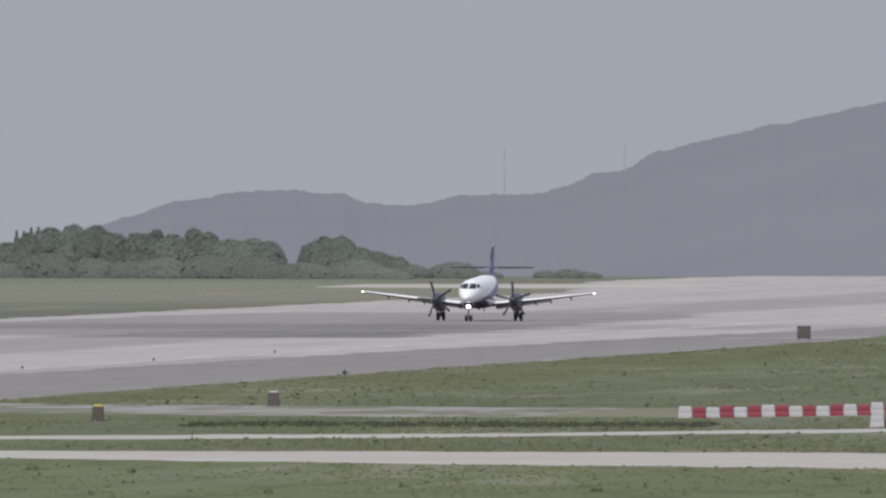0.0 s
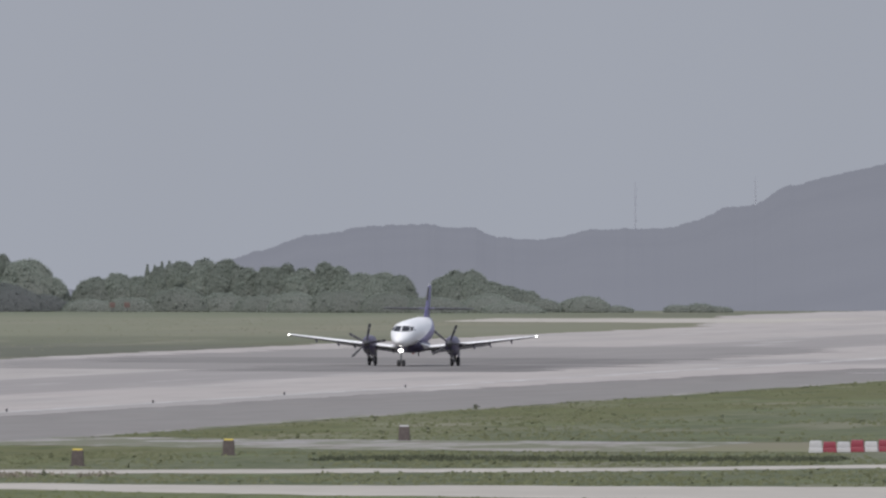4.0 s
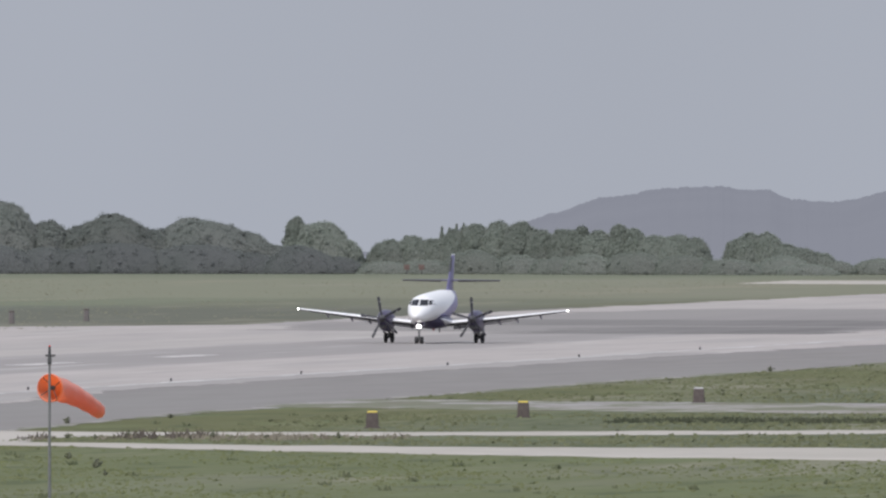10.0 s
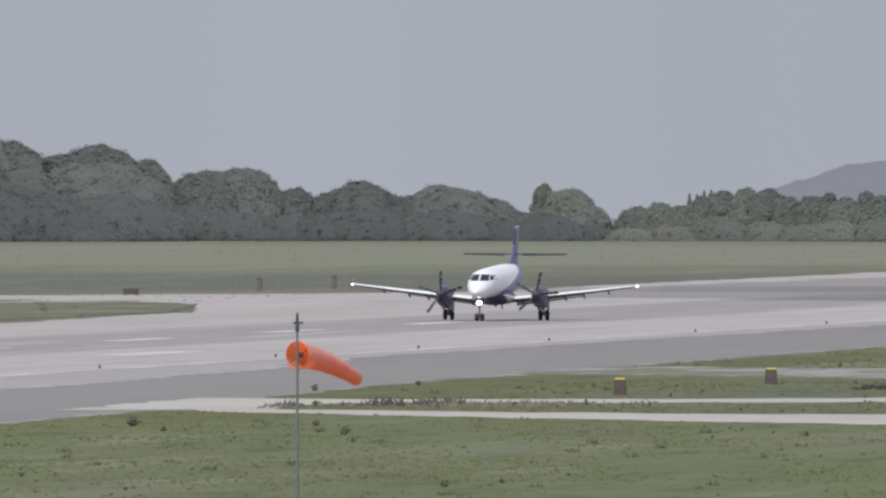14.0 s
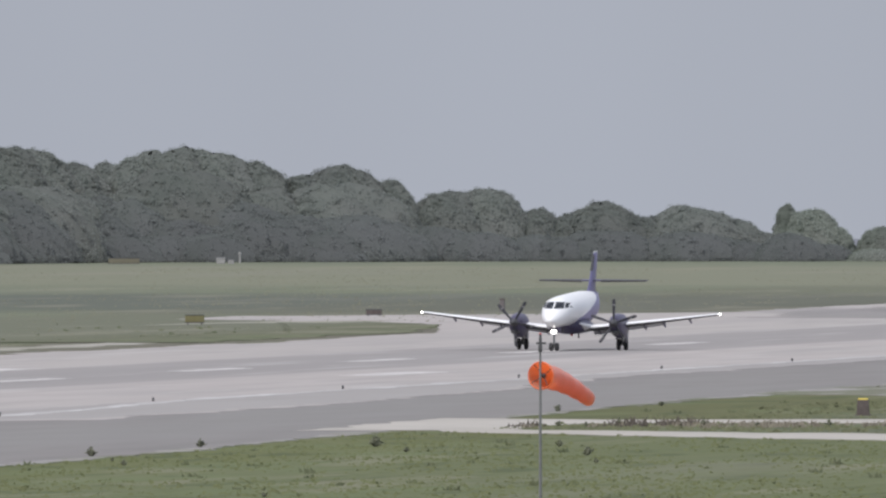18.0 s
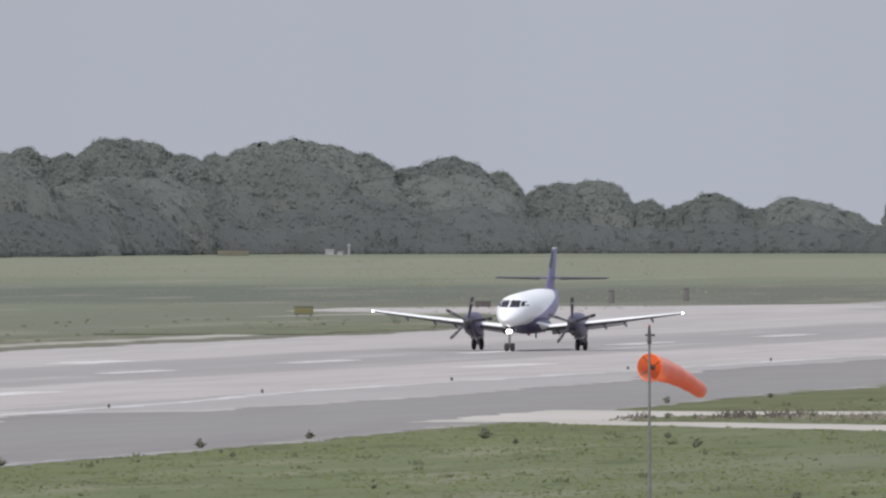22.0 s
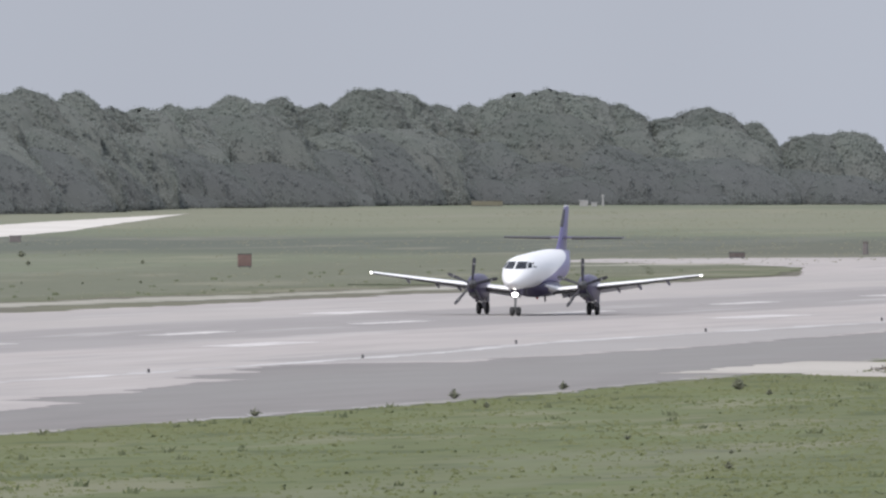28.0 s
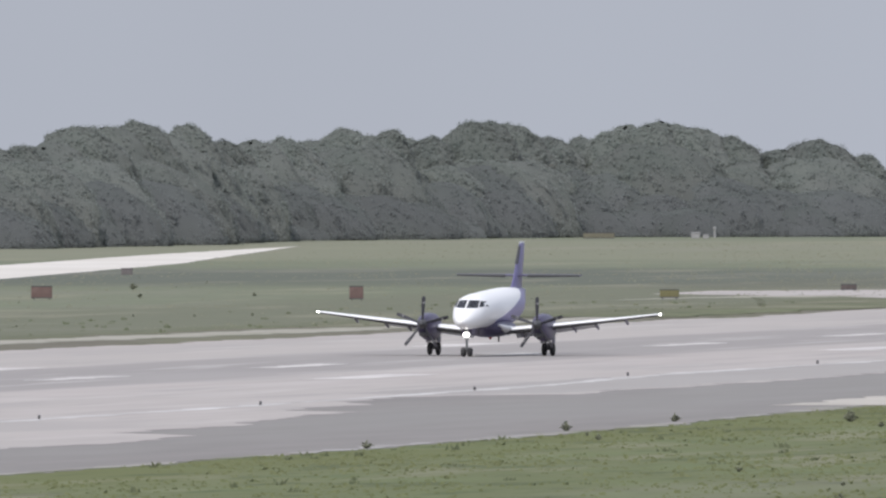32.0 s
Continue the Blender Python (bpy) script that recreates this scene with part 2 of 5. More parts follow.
M_OLDTRACK = shade("old_concrete", (0.300, 0.290, 0.290), (0.360, 0.345, 0.340), 0.4, 0.85, third=(0.26, 0.25, 0.20), big=0.1, bump=0.1, spec=0.05)
for colour, size, lo, hi, amount, shift in (((0.150, 0.160, 0.100), 0.30, 0.44, 0.56, 0.85, 5.0), ((0.210, 0.185, 0.165), 0.5, 0.50, 0.64, 0.6, 40.0)):
    mottled(M_OLDTRACK, colour, size, (1, 0.25, 1), lo, hi, amount, shift)      # grass and silt creep over the old concrete
M_SOIL = shade("brown_soil", (0.190, 0.175, 0.130), (0.230, 0.205, 0.160), 0.3, 0.95, third=(0.19, 0.20, 0.12), big=0.1, bump=0.2, spec=0.05)
M_SAND = shade("pale_sand", (0.580, 0.550, 0.510), (0.680, 0.650, 0.610), 0.2, 0.95, third=(0.52, 0.49, 0.44), big=0.1, bump=0.1, spec=0.05)
M_VERGE = shade("earthy_verge", (0.135, 0.126, 0.104), (0.170, 0.158, 0.132), 0.6, 0.95, third=(0.17, 0.178, 0.115), big=0.15, stretch=(1, 0.15, 1), bump=0.2, spec=0.05)
M_GRAVEL = shade("pale_gravel", (0.330, 0.315, 0.280), (0.420, 0.400, 0.360), 0.5, 0.95, third=(0.22, 0.22, 0.16), big=0.2, stretch=(1, 0.15, 1), bump=0.2, spec=0.05)
M_EDGELINE = shade("broken_white_paint", (0.440, 0.425, 0.415), (0.600, 0.590, 0.580), 0.7, 0.7, third=(0.37, 0.35, 0.34), big=0.35, stretch=(1, 0.15, 1), spec=0.05, mix=0.9)
M_PAINT = shade("worn_white_paint", (0.500, 0.475, 0.460), (0.640, 0.612, 0.592), 0.8, 0.7, third=(0.40, 0.38, 0.37), big=0.3, stretch=(1, 0.3, 1), spec=0.05)
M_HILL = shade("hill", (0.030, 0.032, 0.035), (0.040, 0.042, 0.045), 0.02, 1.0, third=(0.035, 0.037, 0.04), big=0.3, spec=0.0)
M_HILL.node_tree.nodes["Principled BSDF"].inputs["Emission Color"].default_value = (0.192, 0.202, 0.238, 1)   # haze painted in: the far backdrop glows an even blue-grey
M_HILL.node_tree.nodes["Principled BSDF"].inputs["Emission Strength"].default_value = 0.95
# haze put into the leaf tones: greyer and bluer than the trees' own green
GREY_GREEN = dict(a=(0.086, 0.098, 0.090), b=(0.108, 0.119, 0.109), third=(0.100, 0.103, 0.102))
FOOT_SHADE_GREEN = dict(a=(0.082, 0.093, 0.088), b=(0.100, 0.110, 0.106), third=(0.094, 0.098, 0.102))
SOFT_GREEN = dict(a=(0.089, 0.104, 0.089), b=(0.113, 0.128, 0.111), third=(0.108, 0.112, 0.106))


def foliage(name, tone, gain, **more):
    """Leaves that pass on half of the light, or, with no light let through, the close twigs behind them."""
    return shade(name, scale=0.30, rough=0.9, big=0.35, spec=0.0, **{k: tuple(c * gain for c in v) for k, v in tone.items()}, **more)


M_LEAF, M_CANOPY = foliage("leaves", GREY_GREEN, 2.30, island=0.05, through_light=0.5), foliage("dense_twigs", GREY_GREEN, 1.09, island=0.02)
# darker copy of the wood's foliage: shade at its foot put into the colour
M_LEAF_FOOT_SHADE, M_CANOPY_FOOT_SHADE = foliage("foot_shade_leaves", FOOT_SHADE_GREEN, 2.00, island=0.05, through_light=0.5), foliage("foot_shade_twigs", FOOT_SHADE_GREEN, 0.95, island=0.02)
# lighter still: haze before the small trees painted into their leaves
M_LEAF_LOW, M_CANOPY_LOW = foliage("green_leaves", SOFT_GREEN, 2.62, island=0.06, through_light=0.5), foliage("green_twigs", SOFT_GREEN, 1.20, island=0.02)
for leaf in (M_LEAF, M_LEAF_LOW, M_LEAF_FOOT_SHADE, M_CANOPY, M_CANOPY_LOW, M_CANOPY_FOOT_SHADE):      # every tree a little lighter or darker than its neighbour
    ln, ll = leaf.node_tree.nodes, leaf.node_tree.links
    l_info, l_range = ln.new("ShaderNodeObjectInfo"), ln.new("ShaderNodeMapRange")
    l_range.inputs["To Min"].default_value, l_range.inputs["To Max"].default_value = 0.90, 1.08
    ll.new(l_info.outputs["Random"], l_range.inputs["Value"])
    l_hsv2, l_hsv = ln.new("ShaderNodeHueSaturation"), [k for k in ln if k.bl_idname == "ShaderNodeHueSaturation"][0]
    ll.new(l_range.outputs[0], l_hsv2.inputs["Value"])
    ll.new(l_hsv.outputs[0], l_hsv2.inputs["Color"])
    for socket in [k.to_socket for k in ll if k.from_node == l_hsv and k.to_node != l_hsv2]:
        ll.new(l_hsv2.outputs[0], socket)
M_BARK = shade("bark", (0.10, 0.085, 0.07), (0.15, 0.13, 0.11), 3.0, 0.95)
M_STEEL = shade("galvanised_steel", (0.160, 0.164, 0.168), (0.216, 0.220, 0.224), 4.0, 0.5, 0.2)
M_DARK = shade("dark_metal", (0.05, 0.05, 0.055), (0.08, 0.08, 0.085), 5.0, 0.6)
M_SOCK = shade("orange_cloth", (0.940, 0.540, 0.420), (0.950, 0.620, 0.510), 1.5, 0.42, third=(0.940, 0.490, 0.360), big=0.5, through_light=0.52)
for node in M_SOCK.node_tree.nodes:
    if node.bl_idname == "ShaderNodeBsdfTranslucent":           # faded on its face, the cloth still lets deep orange through
        M_SOCK.node_tree.links.remove(node.inputs["Color"].links[0])
        node.inputs["Color"].default_value = (1.0, 0.175, 0.045, 1)
M_SOCK.node_tree.nodes["Principled BSDF"].inputs["Sheen Weight"].default_value = 0.35
M_HOOP = shade("orange_hoop", (0.86, 0.16, 0.05), (0.92, 0.22, 0.08), 2.0, 0.6)
M_BROWN = shade("weathered_board", (0.095, 0.080, 0.078), (0.130, 0.112, 0.106), 4.0, 0.85, spec=0.1)
# board brown lightened: distance haze put into the colour
M_POST = shade("grey_brown_post", (0.150, 0.138, 0.138), (0.180, 0.166, 0.166), 4.0, 0.85, spec=0.1)
M_YELLOW = shade("yellow_paint", (0.60, 0.47, 0.06), (0.68, 0.54, 0.10), 4.0, 0.6)
# olive greyed and paled to carry the haze at the wood's foot
M_KHAKI = shade("khaki_board", (0.158, 0.150, 0.112), (0.188, 0.178, 0.136), 2.0, 0.8, spec=0.1)
M_OLIVE = shade("olive_board", (0.158, 0.148, 0.076), (0.192, 0.180, 0.100), 2.0, 0.8, spec=0.1)
M_OLIVEDARK = shade("dark_grey_board", (0.088, 0.086, 0.076), (0.112, 0.109, 0.096), 2.0, 0.8)
M_REDSIGN = shade("faded_red_board", (0.140, 0.098, 0.090), (0.172, 0.122, 0.114), 2.0, 0.8, spec=0.1)
M_REDPLASTIC = shade("red_plastic", (0.25, 0.034, 0.058), (0.31, 0.046, 0.072), 2.0, 0.5, third=(0.23, 0.046, 0.062))
M_WHITEPLASTIC = shade("white_plastic", (0.48, 0.48, 0.50), (0.56, 0.56, 0.57), 2.0, 0.5, third=(0.43, 0.42, 0.42))
M_PALEBOX = shade("weathered_pale_paint", (0.27, 0.27, 0.275), (0.33, 0.33, 0.33), 2.0, 0.7)
M_WHITE = shade("white_paint", (0.86, 0.86, 0.87), (0.89, 0.89, 0.89), 2.0, 0.35)
M_NAVY = shade("navy_paint", (0.066, 0.058, 0.108), (0.084, 0.074, 0.134), 2.0, 0.4)
M_PURPLE = shade("purple_blue_paint", (0.150, 0.135, 0.280), (0.175, 0.158, 0.310), 1.0, 0.4)
M_TYRE = shade("tyre_rubber", (0.025, 0.025, 0.027), (0.04, 0.04, 0.042), 5.0, 0.85)
M_BLADE = shade("propeller_blade", (0.040, 0.040, 0.048), (0.06, 0.06, 0.07), 4.0, 0.6, spec=0.2)
M_GLASS = shade("cockpit_glass", (0.030, 0.032, 0.045), (0.04, 0.042, 0.055), 2.0, 0.1)
M_BARE = shade("bare_metal", (0.55, 0.55, 0.57), (0.66, 0.66, 0.67), 3.0, 0.35, 0.6)
M_LAMP = glowing("lit_lamp", (1.0, 0.97, 0.92), 7.0)
M_REDLENS = shade("red_lens", (0.45, 0.03, 0.03), (0.55, 0.04, 0.04), 3.0, 0.3)
# mast grey paled, with the hills' haze put into its colour
M_MAST = shade("distant_mast", (0.36, 0.37, 0.41), (0.38, 0.39, 0.43), 1.0, 1.0)


# ---- mesh helpers ----
def mesh_of(name, verts, faces, material, smooth=False):
    me = bpy.data.meshes.new(name)
    me.from_pydata(verts, [], faces)
    me.materials.append(material)
    if smooth:
        me.polygons.foreach_set("use_smooth", [True] * len(me.polygons))
    me.update()
    return me


def part(name, bm, material, parent, label="", smooth=True):
    """Links a bmesh as one mesh object under a thing or a part."""
    me = bpy.data.meshes.new(name)
    bmesh.ops.recalc_face_normals(bm, faces=bm.faces)
    bm.to_mesh(me)
    bm.free()
    me.materials.append(material)
    if smooth:
        me.polygons.foreach_set("use_smooth", [True] * len(me.polygons))
        me.set_sharp_from_angle(angle=radians(40))
    ob = new(name, me)
    ob.parent = parent
    return tagged(ob, label) if label else ob


def thing(name, m, label, category, group="", kind=""):
    ob = new(name)
    ob.matrix_basis = m
    return tagged(ob, label, category, group, kind)


def add_box(bm, x0, x1, y0, y1, z0, z1, bevel=0.0, taper=1.0):
    v = []
    cx, cy = (x0 + x1) / 2, (y0 + y1) / 2
    for z, k in ((z0, 1.0), (z1, taper)):
        for x, y in ((x0, y0), (x1, y0), (x1, y1), (x0, y1)):
            v.append(bm.verts.new((cx + (x - cx) * k, cy + (y - cy) * k, z)))
    f = [(0, 3, 2, 1), (4, 5, 6, 7), (0, 1, 5, 4), (1, 2, 6, 5), (2, 3, 7, 6), (3, 0, 4, 7)]
    faces = [bm.faces.new([v[i] for i in q]) for q in f]
    if bevel:
        bmesh.ops.bevel(bm, geom=list({e for q in faces for e in q.edges}), offset=bevel, segments=2, affect="EDGES", profile=0.6)
    return bm


def add_loft(bm, rings, cap=True):
    """Joins rings of equal length, each a list of places, into a skin."""
    made = [[bm.verts.new(p) for p in ring] for ring in rings]
    n = len(made[0])
    for a, b in zip(made, made[1:]):
        for i in range(n):
            bm.faces.new((a[i], a[(i + 1) % n], b[(i + 1) % n], b[i]))
    if cap:
        bm.faces.new(made[0][::-1])
        bm.faces.new(made[-1])
    return bm


def add_tube(bm, a, b, r0, r1=None, n=10):
    a, b = Vector(a), Vector(b)
    r1 = r0 if r1 is None else r1
    q = (b - a).to_track_quat("Z", "Y")
    rings = []
    for c, r in ((a, r0), (b, r1)):
        rings.append([c + q @ Vector((r * math.cos(2 * math.pi * i / n), r * math.sin(2 * math.pi * i / n), 0)) for i in range(n)])
    return add_loft(bm, rings)


def oval(y, cz, rx, rz, n=28, cx=0.0, power=2.0):
    """A rounded section across the Y axis."""
    out = []
    for i in range(n):
        a = 2 * math.pi * i / n
        c, s = math.cos(a), math.sin(a)
        out.append(Vector((cx + rx * math.copysign(abs(c) ** (2 / power), c), y, cz + rz * math.copysign(abs(s) ** (2 / power), s))))
    return out


# ---- ground ----
def ground_height(x, y):
    d = math.hypot(x, y)
    return 0.0 if d < 2600 else -0.02 * (d - 2600)


def ground_sheet():
    radii = [0, 200, 400, 600, 800, 1000, 1200, 1400, 1600, 1800, 2000, 2200, 2400, 2500, 2600, 2640, 2700, 2900, 3300, 3800, 4400, 4950]
    verts, faces, n = [(0, 0, 0)], [], 180
    for r in radii[1:]:
        for i in range(n):
            a = 2 * math.pi * i / n
            verts.append((r * math.cos(a), r * math.sin(a), 0.0 if r <= 2600 else -0.02 * (r - 2600)))
    for i in range(n):
        faces.append((0, 1 + i, 1 + (i + 1) % n))
    for k in range(len(radii) - 2):
        for i in range(n):
            a, b = 1 + k * n + i, 1 + k * n + (i + 1) % n
            faces.append((a, a + n, b + n, b))
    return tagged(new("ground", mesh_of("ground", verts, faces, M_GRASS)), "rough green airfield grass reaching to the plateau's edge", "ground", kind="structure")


ground_sheet()


def slab(name, left, right, z, material, label, category="pavement", jag=0.5, step=1.6, thick=0.05, kind="structure", fray=0.0):
    """A paved strip between two edge lines (lists of x, y), with uneven edges and real thickness."""
    def run(line):
        pts = []
        for (x0, y0), (x1, y1) in zip(line, line[1:]):
            k = max(1, int(math.hypot(x1 - x0, y1 - y0) / step))
            pts += [(x0 + (x1 - x0) * i / k, y0 + (y1 - y0) * i / k) for i in range(k)]
        return pts + [line[-1]]
    a, b = run(left), run(right)
    n = max(len(a), len(b))
    pick = lambda line, i: line[round(i * (len(line) - 1) / (n - 1))]
    verts, faces = [], []
    for i in range(n):
        (ax, ay), (bx, by) = pick(a, i), pick(b, i)
        ux, uy = bx - ax, by - ay
        w = math.hypot(ux, uy) or 1
        ja = jag * noise.fractal((ax * 0.15, ay * 0.08, z * 50), 0.55, 2.1, 6)
        jb = jag * noise.fractal((bx * 0.15 + 40, by * 0.08, z * 50), 0.55, 2.1, 6)
        ja += fray * noise.noise((ax * 0.31, ay * 0.37, 3.0 + z * 70))
        jb += fray * noise.noise((bx * 0.31, by * 0.37, 9.0 + z * 70))
        ax, ay, bx, by = ax - ux / w * ja, ay - uy / w * ja, bx + ux / w * jb, by + uy / w * jb
        verts += [(ax, ay, z - thick), (ax, ay, z), (bx, by, z), (bx, by, z - thick)]
    for i in range(n - 1):
        o = 4 * i
        faces += [(o + k, o + k + 1, o + k + 5, o + k + 4) for k in range(3)]
    return tagged(new(name, mesh_of(name, verts, faces, material)), label, category, kind=kind)


RUN_X = -217.43
slab("runway", [(-248.5, 820), (-247, 1300), (-245.5, 1480), (-248, 1600), (-254, 1700), (-257.5, 1790), (-258, 2595)],
     [(-169, 820), (-172, 865), (-173.2, 911), (-177.8, 917), (-177.5, 934), (-179.4, 962), (-180.5, 986), (-185.0, 991), (-185.4, 1014), (-188.6, 1034), (-188.2, 1044), (-183.2, 1052), (-183, 1071), (-183, 1102), (-183.6, 1153),
      (-186, 1200), (-189.5, 1250), (-189.5, 1340), (-188, 1500), (-186, 1600), (-180, 1770), (-176, 1900), (-176, 2595)], 0.014, M_RUNWAY,
     "pale weathered concrete runway seen along its length", "runway", jag=1.3, fray=0.7)
slab("turning_pad", [(-258, 2270), (-272, 2390), (-279.5, 2480), (-279, 2530), (-276, 2594)], [(-255, 2270), (-255, 2390), (-255, 2594)], 0.0125, M_RUNWAY, "pale concrete turning pad at the runway's far end", "pavement", jag=2.0)
slab("hold_line", [(-178.6, 1655.6), (-173.6, 1666.4), (-169.2, 1671.6)], [(-178.4, 1658.4), (-173.6, 1669.2), (-169.2, 1674.4)], 0.022, M_PAINT, "worn white hold line across the asphalt strip", "marking", jag=0.8)
slab("runway_margin", [(-193.2, 1050), (-193.4, 1300), (-192.6, 1500)], [(-184, 1056), (-183.8, 1152), (-189.4, 1245), (-189.2, 1340), (-188.2, 1500)], 0.0165, M_MARGIN, "duller grey margin outside the runway's edge line", "pavement", jag=0.7)
slab("repaved_stretch", [(-246.5, 1692), (-252.5, 1764), (-250, 1900), (-246, 1945)], [(-203.5, 1664), (-203.5, 1745), (-205, 1880), (-212, 1950)], 0.0170, M_REPAVED, "duller grey repaved stretch of the runway", "pavement", jag=3.5, fray=2.0)
slab("dark_seam", [(-224.5, 1664), (-226.5, 1736)], [(-203.0, 1660), (-204.5, 1728)], 0.0195, M_SEAM, "dark tarred seam across the runway", "pavement", jag=5.0, fray=3.0)
slab("dark_seam", [(-246, 1752), (-247, 1815)], [(-205, 1738), (-207, 1802)], 0.0195, M_SEAM, "dark tarred seam across the runway", "pavement", jag=6.0, fray=3.0)
slab("runway_shoulder", [(-190.3, 780), (-190.3, 1700), (-180, 1790)], [(-160, 780), (-160, 935), (-164, 1030), (-168, 1120), (-169.5, 1300), (-168.5, 1640), (-174, 1790)], 0.008,
     M_ASPHALT, "smooth grey asphalt strip beside the runway", "pavement", jag=0.8, fray=0.5)
slab("far_road", [(-294, 2348), (-276, 2338), (-258, 2326)], [(-296, 2412), (-276, 2416), (-258, 2430)], 0.020, M_TRACK, "thin pale concrete road beyond the runway", "road", jag=4.0)
slab("asphalt_edge", [(-160.7, 780), (-160.7, 935), (-164.7, 1030), (-168.7, 1120), (-170.2, 1300), (-169.2, 1640)], [(-159.8, 780), (-159.8, 935), (-163.8, 1030), (-167.8, 1120), (-169.3, 1300), (-168.3, 1640)],
     0.016, M_OLDTRACK, "thin pale worn edge of the asphalt strip", "pavement", jag=0.8, fray=0.4)
slab("service_road", [(-162, 1040), (-145.5, 1043), (-126, 1054), (-109, 1078), (-90, 1110)], [(-162, 1052), (-145.5, 1059), (-126, 1069), (-109, 1094), (-90, 1130)],
     0.020, M_TRACK, "narrow pale concrete service road across the grass", "road", jag=1.6, step=0.8, fray=2.2)
slab("taxi_track", [(-160, 1008), (-146, 991), (-130, 973), (-114, 959), (-95, 949), (-60, 930)], [(-163, 1022), (-148, 1008), (-133.5, 1001), (-119, 1000.6), (-100, 999.4), (-60, 997)],
     0.022, M_TRACK, "pale concrete taxi track across the grass", "road", jag=1.6, step=0.8, fray=2.2)
slab("apron_corner", [(-167, 1012), (-168.5, 1060)], [(-158.5, 1014), (-159.5, 1054)], 0.018, M_TRACK, "pale concrete corner where the tracks meet the asphalt", "pavement", jag=1.2, step=1.5)
slab("old_track", [(-170, 1166), (-160, 1158), (-147, 1143), (-132, 1137)], [(-170, 1203), (-160, 1196), (-147, 1189), (-132, 1183)], 0.020, M_OLDTRACK,
     "old grey concrete track, half overgrown", "road", jag=3.0, step=1.5)
slab("bare_soil", [(-134, 1139), (-118, 1141), (-100, 1165)], [(-134, 1182), (-118, 1186), (-100, 1205)], 0.017, M_SOIL, "bare brown soil beside the barrier", "ground", jag=3.0, step=1.5)
slab("sand_track", [(-345.2, 1674.7), (-363.7, 1838), (-385.9, 2022), (-427.5, 2300)], [(-383.7, 1861.1), (-397, 2000), (-415.9, 2170), (-429.5, 2315)], 0.030, M_SAND,
     "broad pale sandy track on the grass below the wood", "road", jag=2.5, fray=2.0)
slab("far_verge", [(-263, 1230), (-260, 1340), (-256.5, 1450), (-256, 1600)], [(-246, 1230), (-245, 1420), (-245, 1600)], 0.006, M_VERGE, "dark earthy verge along the runway's edge", "ground", jag=3.5)
slab("verge_gravel", [(-260, 1240), (-259, 1335), (-256.7, 1378), (-255.2, 1406), (-254.3, 1458), (-256.7, 1515), (-256.4, 1560)], [(-255.4, 1240), (-254.2, 1310), (-252.6, 1355), (-251.2, 1383), (-250.6, 1433), (-253.2, 1515), (-252.6, 1560)],
     0.010, M_GRAVEL, "thin line of pale gravel along the far verge", "ground", jag=1.6, fray=1.1)
slab("pale_scrape", [(-277.6, 1612), (-273.6, 1640), (-268, 1640)], [(-277.4, 1634), (-273, 1662), (-266.5, 1660)], 0.013, M_GRAVEL, "pale bare scrape in the far grass", "ground", jag=3.0)
slab("side_taxiway", [(-246, 1545), (-253, 1592), (-260.5, 1632), (-268, 1653), (-285, 1672)], [(-246, 1772), (-257, 1748), (-266, 1729), (-275, 1719), (-286, 1704)], 0.0115, M_RUNWAY, "pale concrete side taxiway leaving the runway", "road", jag=1.6, fray=1.5)
slab("grass_island", [(-262, 1470), (-258, 1560), (-272, 1640)], [(-249, 1470), (-249, 1560), (-258, 1622)], 0.040, M_GRASS, "low grass island between runway and side taxiway", "ground", jag=1.5)


def painted(x, y0, y1, w):
    verts, faces, n = [], [], 26
    for i in range(n):
        y = y0 + (y1 - y0) * i / (n - 1)
        a, b = noise.fractal((x, y * 0.4, 3), 0.6, 2.0, 3) * 0.45, noise.fractal((x + 9, y * 0.4, 5), 0.6, 2.0, 3) * 0.45
        verts += [(x - w / 2 + a, y, 0.016), (x + w / 2 + b, y, 0.016), (x + w / 2 + b, y, 0.023), (x - w / 2 + a, y, 0.023)]
    for i in range(n - 1):
        o = 4 * i
        faces += [(o + 3, o + 2, o + 6, o + 7), (o, o + 3, o + 7, o + 4), (o + 2, o + 1, o + 5, o + 6)]
    return new("runway_stripe", mesh_of("runway_stripe", verts, faces, M_PAINT))


for k in range(8):
    tagged(painted(-217.3 - 0.12 * k, 1044 + 59.0 * k, 1064 + 59.0 * k, 1.6), "worn white centreline stripe on the runway", "marking", "runway centreline", "structure")
for x, y in ((-204.8, 1112), (-229.5, 1138), (-229.5, 1274), (-204.0, 1258), (-216.5, 990)):
    tagged(painted(x, y - 1, y + 22, 2.7), "worn white touchdown marking on the runway", "marking", "touchdown markings", "structure")
slab("edge_line", [(-189.1, 830), (-189.3, 1000), (-190.8, 1090), (-193.4, 1136), (-193.5, 1215), (-193.0, 2300)], [(-188.2, 830), (-188.4, 1000), (-189.9, 1090), (-192.4, 1136), (-192.6, 1215), (-192.1, 2300)], 0.020, M_EDGELINE,
     "faded broken white edge line along the runway", "marking", jag=0.5, fray=0.3)


